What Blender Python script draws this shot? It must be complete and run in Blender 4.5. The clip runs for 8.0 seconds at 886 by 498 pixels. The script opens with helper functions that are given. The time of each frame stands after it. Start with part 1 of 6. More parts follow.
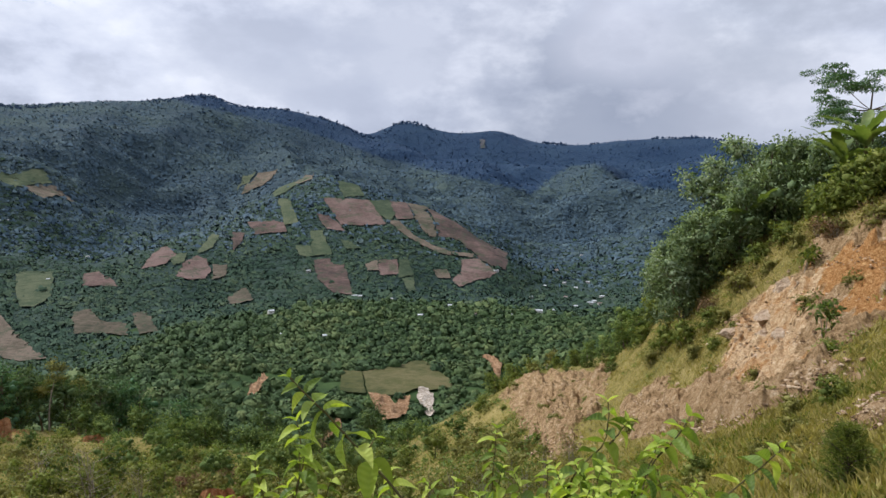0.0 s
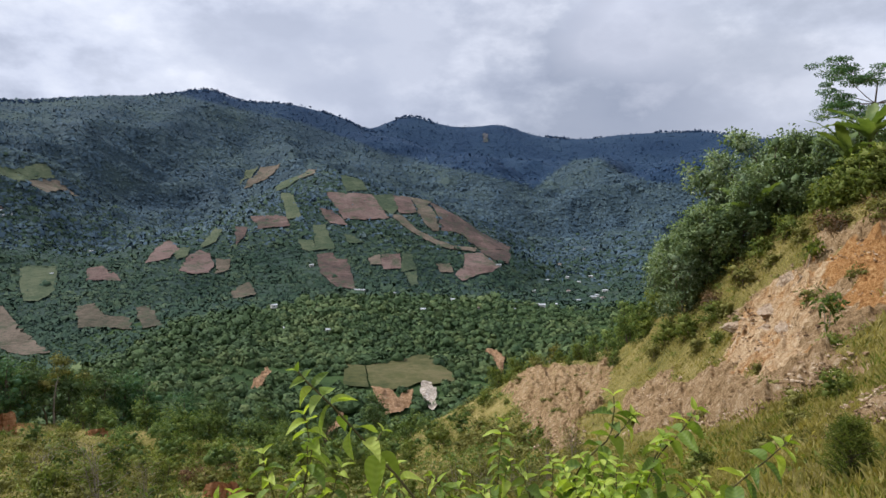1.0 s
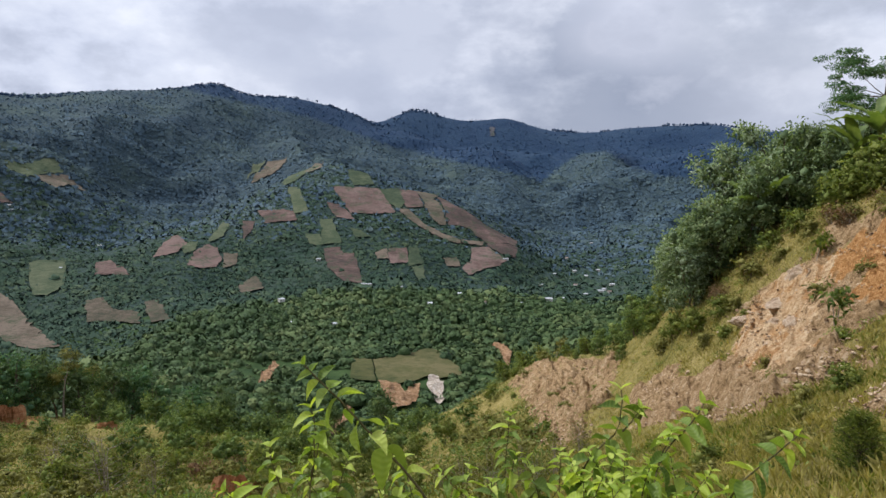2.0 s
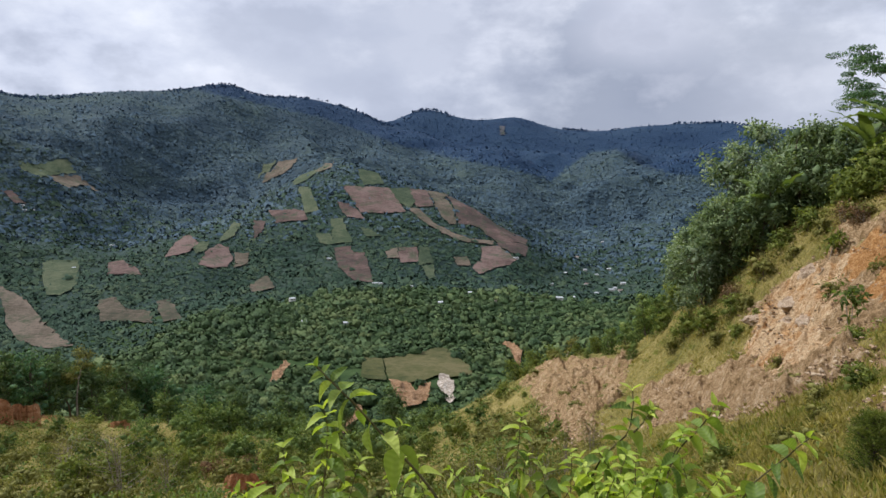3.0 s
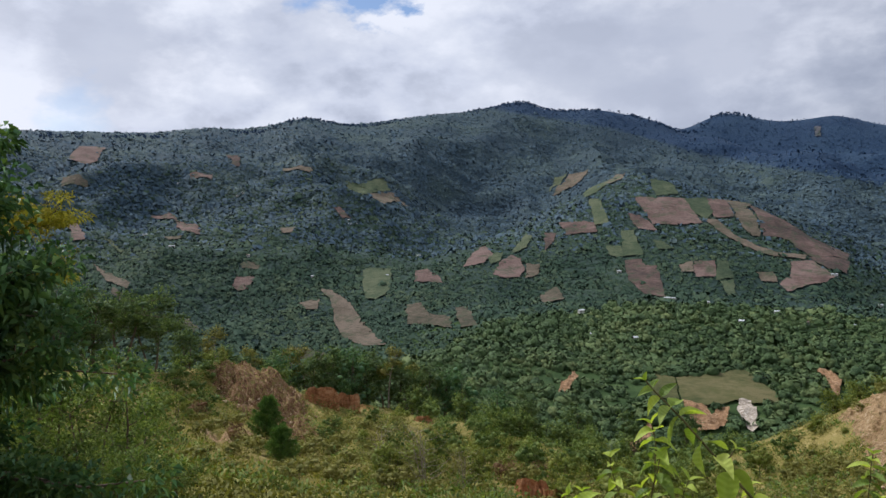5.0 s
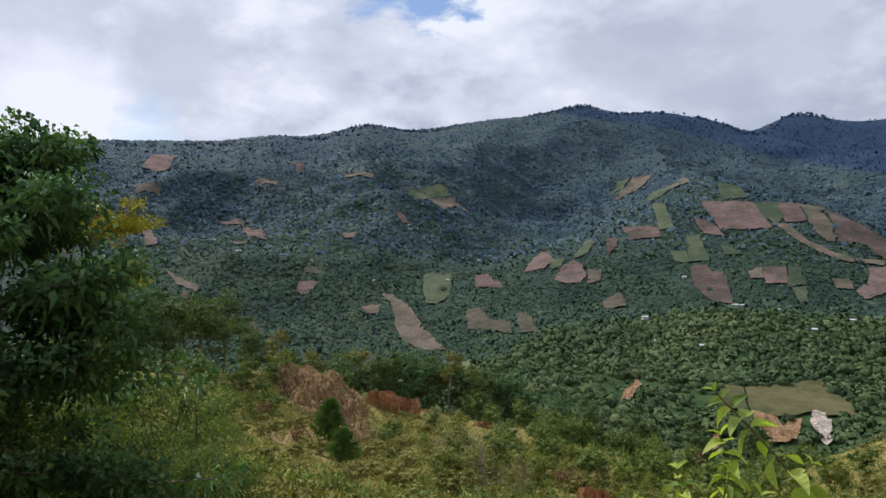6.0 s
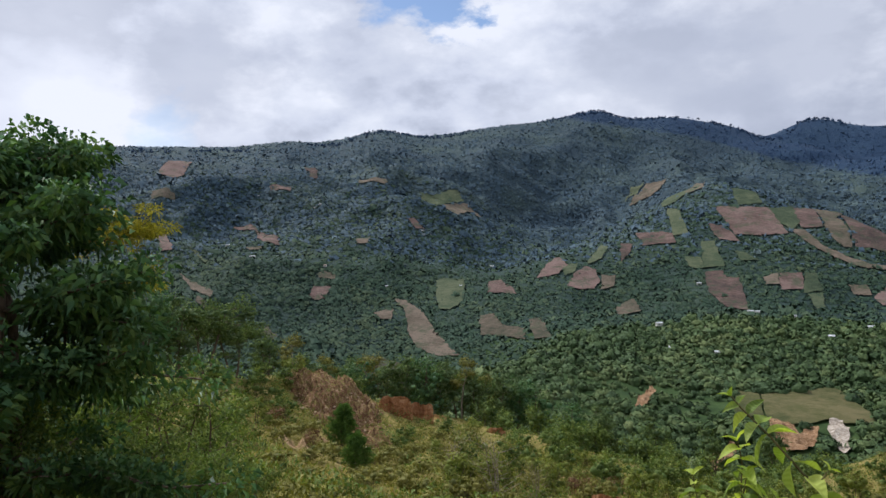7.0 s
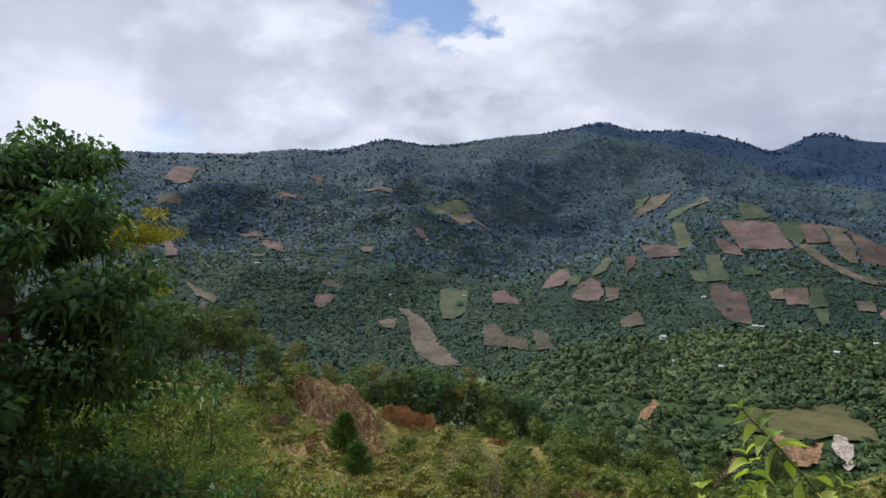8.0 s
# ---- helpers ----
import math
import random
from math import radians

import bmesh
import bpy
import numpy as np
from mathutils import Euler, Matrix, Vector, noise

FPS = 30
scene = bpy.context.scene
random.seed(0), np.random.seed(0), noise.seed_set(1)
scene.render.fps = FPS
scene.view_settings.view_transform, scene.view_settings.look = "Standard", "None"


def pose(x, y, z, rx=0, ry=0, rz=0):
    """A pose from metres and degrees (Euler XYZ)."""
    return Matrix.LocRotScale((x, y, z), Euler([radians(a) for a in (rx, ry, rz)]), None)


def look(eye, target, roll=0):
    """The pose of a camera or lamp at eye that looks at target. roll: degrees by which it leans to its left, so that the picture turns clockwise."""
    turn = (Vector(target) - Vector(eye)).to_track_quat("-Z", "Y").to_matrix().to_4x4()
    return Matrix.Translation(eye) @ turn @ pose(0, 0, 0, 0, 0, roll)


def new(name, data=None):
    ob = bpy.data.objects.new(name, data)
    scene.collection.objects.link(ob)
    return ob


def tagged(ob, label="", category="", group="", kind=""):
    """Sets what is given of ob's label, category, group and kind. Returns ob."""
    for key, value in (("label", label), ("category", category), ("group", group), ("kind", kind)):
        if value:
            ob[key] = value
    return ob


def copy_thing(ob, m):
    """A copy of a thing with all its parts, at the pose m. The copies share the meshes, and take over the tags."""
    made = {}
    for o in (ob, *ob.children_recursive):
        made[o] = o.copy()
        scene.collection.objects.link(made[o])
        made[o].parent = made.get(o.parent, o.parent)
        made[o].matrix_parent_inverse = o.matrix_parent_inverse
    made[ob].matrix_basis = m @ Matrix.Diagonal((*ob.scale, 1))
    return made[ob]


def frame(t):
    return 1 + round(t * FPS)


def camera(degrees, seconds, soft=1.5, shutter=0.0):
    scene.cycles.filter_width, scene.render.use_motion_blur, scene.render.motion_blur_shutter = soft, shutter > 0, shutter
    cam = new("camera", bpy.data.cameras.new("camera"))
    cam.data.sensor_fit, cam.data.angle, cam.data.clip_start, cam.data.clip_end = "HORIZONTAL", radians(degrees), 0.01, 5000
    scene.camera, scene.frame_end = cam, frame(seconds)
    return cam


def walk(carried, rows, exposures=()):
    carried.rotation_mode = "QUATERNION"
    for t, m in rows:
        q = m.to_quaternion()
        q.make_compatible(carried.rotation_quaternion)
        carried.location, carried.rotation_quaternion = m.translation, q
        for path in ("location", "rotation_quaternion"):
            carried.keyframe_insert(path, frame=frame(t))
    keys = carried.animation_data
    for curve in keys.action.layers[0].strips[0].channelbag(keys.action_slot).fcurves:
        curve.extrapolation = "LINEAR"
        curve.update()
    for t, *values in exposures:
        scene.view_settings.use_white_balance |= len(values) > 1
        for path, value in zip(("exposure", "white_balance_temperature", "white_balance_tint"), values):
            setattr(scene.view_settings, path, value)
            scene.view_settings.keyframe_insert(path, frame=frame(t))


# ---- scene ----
# camera and its way: seconds, place, yaw, pitch, roll
cam = camera(63.22, 8.0)
ROWS = [
    (0.0, 0.000, -0.000, 1.600, 0.00, -2.00, 0.00),
    (0.5, -0.006, -0.000, 1.596, 0.04, -2.27, 0.01),
    (1.0, -0.009, -0.009, 1.602, 0.22, -2.46, 0.05),
    (1.5, -0.008, 0.001, 1.596, 0.45, -2.78, 0.07),
    (3.0, -0.011, -0.010, 1.607, 1.57, -3.00, 0.31),
    (3.5, -0.005, -0.015, 1.606, 2.27, -2.85, 0.38),
    (4.0, -0.020, 0.001, 1.609, 5.89, -2.63, 0.56),
    (4.5, -0.050, -0.071, 1.620, 16.42, -2.22, 0.72),
    (5.0, -0.092, -0.099, 1.620, 24.32, -1.85, 0.67),
    (5.2, -0.091, -0.086, 1.622, 25.81, -1.72, 0.66),
    (6.5, -0.101, -0.105, 1.620, 29.91, -1.24, 0.78),
    (7.0, -0.098, -0.106, 1.619, 30.15, -0.93, 0.71),
    (7.5, -0.099, -0.122, 1.624, 30.32, -0.48, 0.37),
    (8.0, -0.117, -0.077, 1.604, 30.51, -0.16, -0.19),
]
walk(cam, [(t, pose(x, y, z, 90 + pitch, roll, yaw)) for t, x, y, z, yaw, pitch, roll in ROWS],
     exposures=[(0.0, 0.31, 6050, 13), (3.5, 0.27, 6050, 13), (5.0, 0.16, 6050, 13), (6.5, 0.22, 6050, 13), (8.0, 0.19, 6050, 13)])

# ---- sky and sun ----
SUN_EL, SUN_AZ = 50.0, 74.0          # degrees; azimuth to the left of +y


def make_world():
    w = bpy.data.worlds.new("sky")
    scene.world = w
    w.use_nodes = True
    nt = w.node_tree
    nt.nodes.clear()

    def nd(kind, **kw):
        n = nt.nodes.new(kind)
        for k, v in kw.items():
            n.inputs[k].default_value = v
        return n

    def lk(a, b):
        nt.links.new(a, b)

    def math_node(op, a, b=None, clamp=False):
        n = nt.nodes.new("ShaderNodeMath")
        n.operation, n.use_clamp = op, clamp
        for i, s in enumerate((a, b)):
            if s is None:
                continue
            if isinstance(s, (int, float)):
                n.inputs[i].default_value = s
            else:
                lk(s, n.inputs[i])
        return n.outputs[0]

    out = nd("ShaderNodeOutputWorld")
    bg = nd("ShaderNodeBackground", Strength=1.0)
    lk(bg.outputs[0], out.inputs[0])
    sky = nt.nodes.new("ShaderNodeTexSky")
    sky.sky_type, sky.sun_disc = "NISHITA", False
    sky.sun_elevation, sky.sun_rotation = radians(SUN_EL), radians(-SUN_AZ)
    sky.altitude = 900
    blue = nd("ShaderNodeMix")
    blue.data_type, blue.blend_type = "RGBA", "MULTIPLY"
    blue.inputs[0].default_value = 1.0
    lk(sky.outputs[0], blue.inputs[6])
    blue.inputs[7].default_value = (0.10, 0.10, 0.10, 1)
    dirs = nd("ShaderNodeTexCoord").outputs["Generated"]
    # clouds lie in flat-bottomed heaps: the pattern is stretched along the horizon
    def cloud_noise(scale, detail, rough, shift, warp=0.0, tall=2.3):
        mp = nd("ShaderNodeMapping")
        mp.inputs["Location"].default_value = shift
        mp.inputs["Scale"].default_value = (1, 1, tall)
        lk(dirs, mp.inputs[0])
        n = nd("ShaderNodeTexNoise", Scale=scale, Detail=detail, Roughness=rough, Distortion=warp)
        lk(mp.outputs[0], n.inputs["Vector"])
        return n.outputs[0]

    big = cloud_noise(3.4, 3.0, 0.5, (3.1, 1.7, 0.0), 0.0)
    fine = cloud_noise(8.5, 9.0, 0.58, (0.4, 7.3, 2.0), 0.0, 1.8)
    mixv = math_node("ADD", math_node("MULTIPLY", big, 0.6), math_node("MULTIPLY", fine, 0.4))
    ramp = nd("ShaderNodeValToRGB")
    cr = ramp.color_ramp
    cr.elements[0].position, cr.elements[0].color = 0.42, (0.40, 0.43, 0.50, 1)
    cr.elements[1].position, cr.elements[1].color = 0.58, (0.76, 0.775, 0.81, 1)
    e = cr.elements.new(0.48)
    e.color = (0.57, 0.60, 0.67, 1)
    e = cr.elements.new(0.53)
    e.color = (0.66, 0.685, 0.735, 1)
    lk(mixv, ramp.inputs[0])

    def toward(az, el, inner, outer):
        """1 near the direction given, 0 far from it (degrees), with ragged cloud edges."""
        a, b = radians(az), radians(el)
        v = nd("ShaderNodeVectorMath")
        v.operation = "DOT_PRODUCT"
        lk(dirs, v.inputs[0])
        v.inputs[1].default_value = (-math.sin(a) * math.cos(b), math.cos(a) * math.cos(b), math.sin(b))
        ang = math_node("ARCCOSINE", math_node("MINIMUM", v.outputs["Value"], 1.0))
        ang = math_node("ADD", ang, math_node("MULTIPLY", math_node("SUBTRACT", fine, 0.5), 0.28))
        m = nd("ShaderNodeMapRange")
        lk(ang, m.inputs[0])
        for i, val in ((1, radians(inner)), (2, radians(outer)), (3, 1.0), (4, 0.0)):
            m.inputs[i].default_value = val
        return m.outputs[0]

    # a heavy rain cloud sits on the far range; greyer bases and whiter heaps elsewhere
    layer = ramp.outputs[0]
    for az, el, inner, outer, much, tint in (
            (57, 8, 3, 17, 0.55, (0.80, 0.81, 0.85)), (18, 7, 2, 9, 0.45, (0.74, 0.76, 0.80)), (49, 13.5, 2, 7, 0.6, (0.42, 0.45, 0.52)), (35, 14, 2, 6, 0.35, (0.47, 0.50, 0.57)),
            (3, 13, 4, 14, 0.72, (0.41, 0.44, 0.51)), (-6, 17, 2, 8, 0.5, (0.40, 0.43, 0.50)), (-13, 5, 6, 17, 0.9, (0.28, 0.31, 0.375)), (-14, 14.5, 2, 6, 0.45, (0.66, 0.67, 0.72)), (-27, 8, 3, 12, 0.6, (0.46, 0.48, 0.53)), (-24, 17, 2, 8, 0.5, (0.40, 0.43, 0.48)), (14, 12, 3, 10, 0.6, (0.44, 0.47, 0.54))):
        step = nd("ShaderNodeMix")
        step.data_type = "RGBA"
        lk(math_node("MULTIPLY", toward(az, el, inner, outer), much), step.inputs[0])
        lk(layer, step.inputs[6])
        step.inputs[7].default_value = (*tint, 1)
        layer = step.outputs[2]
    # breaks in the cloud
    gap = math_node("MULTIPLY", toward(52, 7.2, 0.5, 3.0), 0.4)
    for az, el, outer in ((31.8, 19.6, 3.0), (29.3, 17.6, 2.2), (27.0, 16.2, 1.9)):
        gap = math_node("MAXIMUM", gap, toward(az, el, 0.6, outer))
    cov = nd("ShaderNodeMix")
    cov.data_type = "RGBA"
    lk(gap, cov.inputs[0])
    lk(layer, cov.inputs[6])
    lk(blue.outputs[2], cov.inputs[7])
    lk(cov.outputs[2], bg.inputs[0])


make_world()
sun_lamp = bpy.data.lights.new("sun", "SUN")
sun_lamp.energy, sun_lamp.angle, sun_lamp.color = 3.0, radians(4), (1.0, 0.96, 0.89)
sun = new("sun", sun_lamp)
_a, _e = radians(SUN_AZ), radians(SUN_EL)
sun.matrix_world = look((-math.sin(_a) * math.cos(_e) * 500, math.cos(_a) * math.cos(_e) * 500, math.sin(_e) * 500), (0, 0, 0))

# ---- the lie of the land ----


def lattice(ix, iy, seed):
    n = (ix.astype(np.int64) * 374761393 + iy.astype(np.int64) * 668265263 + seed * 1442695041) & 0x7FFFFFFF
    n = (n ^ (n >> 13)) * 1274126177 & 0x7FFFFFFF
    return ((n ^ (n >> 16)) & 0xFFFF) / 65535.0


def vnoise(x, y, seed=0):
    """Smooth value noise, -1 to 1."""
    ix, iy = np.floor(x), np.floor(y)
    fx, fy = x - ix, y - iy
    fx, fy = fx * fx * fx * (fx * (fx * 6 - 15) + 10), fy * fy * fy * (fy * (fy * 6 - 15) + 10)
    a, b = lattice(ix, iy, seed), lattice(ix + 1, iy, seed)
    c, d = lattice(ix, iy + 1, seed), lattice(ix + 1, iy + 1, seed)
    return 2 * (a + (b - a) * fx + (c - a) * fy + (a - b - c + d) * fx * fy) - 1


def fbm(x, y, octaves=4, seed=0, ridged=False):
    total, amp, norm = 0.0, 1.0, 0.0
    for o in range(octaves):
        n = vnoise(x, y, seed + 17 * o)
        total, norm = total + amp * (1 - 2 * np.abs(n) if ridged else n), norm + amp
        x, y, amp = x * 1.93 + y * 0.55, y * 1.93 - x * 0.55, amp * 0.5
    return total / norm


# Break lines of the land, fitted to the camera's view: bearing to the left of +y (degrees), assumed distance (m), angle
# above the camera's level (degrees).
BREAKS = [
    # main range, skyline of its left half
    [(75, 2100, 6.3), (57, 2300, 6.3), (49.5, 2500, 6.75), (46, 2550, 6.75), (41.8, 2650, 7.45), (39, 2700, 7.25), (35.2, 2800, 8.35),
     (31, 2900, 7.85), (25.3, 3050, 8.6), (21, 3150, 9.05), (17.7, 3200, 9.5), (16.4, 3250, 9.0), (13.8, 3300, 8.75), (11.7, 3350, 8.65),
     (10, 3400, 8.25), (8.2, 3450, 7.8), (6.4, 3500, 6.9), (5.0, 3550, 6.2)],
    # far range
    [(6, 4100, 6.9), (3.8, 4100, 7.8), (2.4, 4100, 7.95), (-0.7, 4100, 7.2), (-2.5, 4100, 7.2), (-4.3, 4100, 7.3), (-6.9, 4100, 6.5), (-9.6, 4100, 6.15),
     (-13.4, 4100, 6.35), (-16.4, 4100, 6.45), (-20, 4100, 6.35), (-23, 4100, 5.6), (-35, 4000, 5.5)],
    [(-60, 4000, 6), (-110, 4000, 6), (-150, 3500, 9), (-179, 3300, 9)], [(180, 3300, 9), (150, 3000, 9), (110, 2500, 8)],
    # behind the ranges
    [(75, 4700, 2), (40, 4700, 3), (15, 4750, 4), (0, 4800, 4.5), (-20, 4800, 4), (-60, 4800, 3)],
    # middle of the left mountainside, and its foot
    [(70, 1700, 2.0), (55, 1750, 1.5), (45, 1800, 1.8), (36, 1850, 2.0), (30, 1950, 2.5), (25, 2200, 3.0), (21, 2400, 3.4), (16, 2600, 4.6)],
    [(70, 1200, -4.5), (55, 1250, -4.5), (45, 1250, -4.5), (36, 1250, -4.6), (30, 1300, -4.3), (25, 1450, -2.9), (22, 1700, -1.2), (18, 2050, 0.8), (14.5, 2300, 2.6)],
    [(70, 950, -9.5), (55, 950, -9.5), (40, 950, -10.6), (32, 960, -10.6), (27, 980, -9.6), (23, 1050, -7.4), (20, 1100, -6.4), (16, 1130, -5.8)],
    # field spur: crest, left shoulder, foot
    [(11.2, 2350, 3.7), (10.3, 2100, 3.9), (9.3, 1850, 4.4), (6.5, 1780, 3.3), (3.8, 1720, 2.0), (1.5, 1660, 1.3), (-0.7, 1600, 0.5), (-3.0, 1520, -1.1), (-5.2, 1420, -2.7)],
    [(9.3, 1850, 4.4), (11.5, 1760, 3.2), (13.4, 1680, 2.0), (15.5, 1560, -0.2), (18, 1480, -1.2), (20.8, 1400, -2.0), (22.8, 1300, -3.3)],
    [(16, 1150, -5.6), (12, 1130, -5.7), (8.2, 1120, -5.75), (3.8, 1160, -5.2), (0, 1220, -4.9), (-4.3, 1280, -4.3)],
    # behind the field spur
    [(6.5, 2300, 2.6), (3.8, 2250, 1.6), (0, 2150, 0.6), (-3, 2050, -0.6), (-6, 1900, -1.8)],
    # long spur from the saddle down to the valley, and the ravine behind it
    [(6, 3350, 6.4), (3.5, 3200, 6.0), (1.1, 3000, 5.3), (-3, 2750, 4.2), (-7, 2500, 2.4), (-9.2, 2250, 0.1)],
    [(2.5, 3700, 5.4), (-1.5, 3400, 4.1), (-6, 3100, 2.6), (-9.8, 2800, 1.2)],
    [(5, 2900, 4.4), (0, 2600, 3.0), (-4, 2350, 1.6)],
    # spurs of the far range
    [(-11.8, 3150, 4.35), (-12.2, 2900, 4.2), (-13, 2500, 2.0), (-13.5, 2150, 0.0)],
    [(-9.5, 3500, 3.9), (-12.2, 3500, 3.9), (-15, 3500, 3.6), (-18, 3450, 3.8)],
    [(-15.2, 3300, 3.0), (-15.2, 2900, 1.6)],
    [(-17.8, 3100, 4.4), (-18, 2800, 4.2), (-19.5, 2300, 1.6)],
    # valley floor
    [(-5.2, 1260, -4.9), (-9.7, 1500, -3.6), (-14, 1500, -3.6), (-18, 1500, -3.5), (-30, 1600, -3)],
    [(-6, 1000, -6.3), (-9.7, 1000, -6.75), (-14, 1050, -6.2), (-18, 1050, -6.2), (-30, 1100, -6)],
    [(-9, 1850, -1.7), (-15.2, 1900, -1.2), (-20, 1900, -1)],
    # wooded hill: crest, hollow behind, front
    [(29, 560, -11.6), (26.6, 600, -10.6), (24.8, 640, -10.0), (20.9, 700, -8.3), (16.8, 760, -7.2), (10, 820, -6.2), (3.8, 850, -6.15), (-3, 830, -6.9), (-9.7, 760, -8.2), (-16, 700, -8.8)],
    [(28, 760, -12.5), (22, 830, -9.6), (17, 900, -8.0), (10, 960, -7.0), (4, 980, -6.6)],
    [(20, 530, -11.0), (14, 560, -10.6), (6.9, 560, -10.7), (-0.7, 560, -10.8), (-7, 560, -10.8), (-16, 560, -10.5)],
    [(6.9, 470, -13.3), (3, 470, -13.4), (-0.7, 470, -13.4)],
    [(24, 400, -15.0), (17, 400, -15.2), (12.7, 400, -15.6), (5, 400, -16.6), (1.5, 400, -16.8), (-6, 400, -15.5), (-16, 400, -14)],
    # gully in front of the home ridge
    [(70, 250, -17), (50, 240, -18), (36, 230, -20), (24, 230, -21), (12, 220, -22), (2, 220, -22), (-7, 220, -19), (-16, 200, -14), (-30, 200, -6)],
    # edge of the home ridge
    [(75, 70, -9), (58.5, 75, -8.5), (51, 80, -9.5), (47, 90, -10.5), (45, 90, -10.4), (32.4, 98, -13.9), (27, 105, -14.9), (22.9, 100, -15.6), (14.8, 92, -17.6), (8.3, 82, -19.6), (2.9, 76, -18.2), (-3, 80, -14.6), (-6, 85, -12.2), (-8, 86, -11.5), (-12.7, 80, -11.2), (-14.9, 72, -10)],
    [(-14.9, 72, -10), (-16.5, 60, -7.4), (-18.5, 54, -5.2), (-22.1, 50, -2.9), (-26.5, 46, -0.7), (-31.3, 42, 1.5), (-45, 36, 6), (-70, 30, 8)],
    # eroded scarp on the ridge: crest and foot
    [(43, 90, -10.4), (41.3, 91, -10.4), (39.8, 91, -10.9), (38, 91, -11.6), (36.5, 90, -12.6), (34.6, 88, -13.6)],
    [(41.8, 84, -12.4), (40.5, 81, -13.4), (38.7, 79, -14.5), (37, 78, -15.3), (35.3, 76, -16.0), (34.2, 74, -16.4)],
    # its far side
    [(-18, 85, -7), (-25, 75, -2.5), (-32, 70, -0.5), (-50, 70, 4)],
    # home slope, part way down
    [(75, 35, -14), (58.5, 38, -15.5), (47, 42, -16.6), (38.6, 48, -17.6), (29.6, 50, -18.6), (20, 50, -20.2), (10, 50, -21.8), (2, 48, -21.6), (-4, 48, -19.6), (-8.8, 50, -16.9), (-13.2, 52, -13.4)],
    [(-13.2, 52, -13.4), (-19.8, 46, -9.4), (-23, 42, -8.0), (-27.3, 38, -5.6), (-31.5, 35, -3.6), (-45, 30, 0)],
    [(-14.1, 36, -17.2), (-22.2, 32, -13.6), (-27.4, 28, -11.2), (-31.5, 26, -9.4), (-45, 22, -6)],
    [(75, 16, -19), (58, 17, -22), (45, 19, -24), (30, 22, -25), (15, 24, -25.5), (0, 22, -24.8), (-10, 20, -22.6), (-22.3, 17, -19.2), (-31.6, 15, -17.8), (-50, 14, -15)],
    # lip of the track where the camera stands, and the track
    [(90, 6, -15.5), (60, 6, -29), (40, 6, -32), (20, 6, -33), (0, 6, -32), (-25, 6, -30), (-50, 6, -26), (-90, 6, -15)],
    [(90, 2.5, -32.6), (60, 2.2, -37.5), (30, 2.2, -38), (0, 2.2, -38), (-30, 2.2, -37.5), (-60, 2.2, -37), (-90, 2.5, -32.6)],
    [(180, 1.0, -58), (120, 1.0, -58), (60, 1.0, -58), (0, 1.0, -58), (-60, 1.0, -58), (-120, 1.0, -58), (-179, 1.0, -58)],
    [(180, 5.0, -17.7), (140, 5.0, -17.7)], [(-140, 5.0, -17.7), (-179, 5.0, -17.7)],
    [(180, 40, 14), (130, 40, 8)], [(-130, 40, 14), (-179, 40, 14)],
    [(180, 300, 16), (120, 300, 6)], [(-120, 300, 12), (-179, 300, 16)],
]
EYE_Z = 1.6
SKYLINE = sorted(BREAKS[0][:-1] + BREAKS[1][1:])


def break_points():
    pts = []
    for line in BREAKS:
        for (a0, d0, e0), (a1, d1, e1) in zip(line, line[1:]):
            n = max(1, int(math.hypot((a1 - a0) / 2.5, math.log(d1 / d0) / 0.12)))
            n = min(n, 8)
            for k in range(n):
                f = k / n
                pts.append((a0 + (a1 - a0) * f, math.log(d0) + math.log(d1 / d0) * f, e0 + (e1 - e0) * f))
        pts.append((line[-1][0], math.log(line[-1][1]), line[-1][2]))
    p = np.unique(np.round(np.array(pts), 3), axis=0)
    keep = [0]
    for i in range(1, len(p)):           # no two closer than a hand
        q = p[keep]
        if np.min(np.hypot((q[:, 0] - p[i, 0]) / 8, (q[:, 1] - p[i, 1]) * 4)) > 0.05:
            keep.append(i)
    p = p[keep]
    d = np.exp(p[:, 1])
    return p[:, 0] / 8, p[:, 1] * 4, (EYE_Z + d * np.tan(np.radians(p[:, 2]))) / (d + 8)


BU, BV, BQ = break_points()


def kernel(u, v):
    return -np.sqrt((u[:, None] - BU[None]) ** 2 + (v[:, None] - BV[None]) ** 2 + 0.03)


def solve_surface():
    n = len(BU)
    a = np.zeros((n + 1, n + 1))
    a[:n, :n] = kernel(BU, BV) + 0.004 * np.eye(n)
    a[n, :n] = a[:n, n] = 1
    return np.linalg.solve(a, np.append(BQ, 0))


WEIGHTS = solve_surface()


def steps(lo, hi, step):
    return np.exp(np.arange(math.log(lo), math.log(hi), step))


AZ = np.concatenate([np.arange(-180, -40, 3.0), np.arange(-40, 70, 0.27), np.arange(70, 179, 3.0), [180.0]])
DIST = np.concatenate([steps(0.4, 9, 0.07), steps(9, 130, 0.015), steps(130, 1300, 0.017), steps(1300, 3700, 0.0115), steps(3700, 4850, 0.02), [4850.0]])


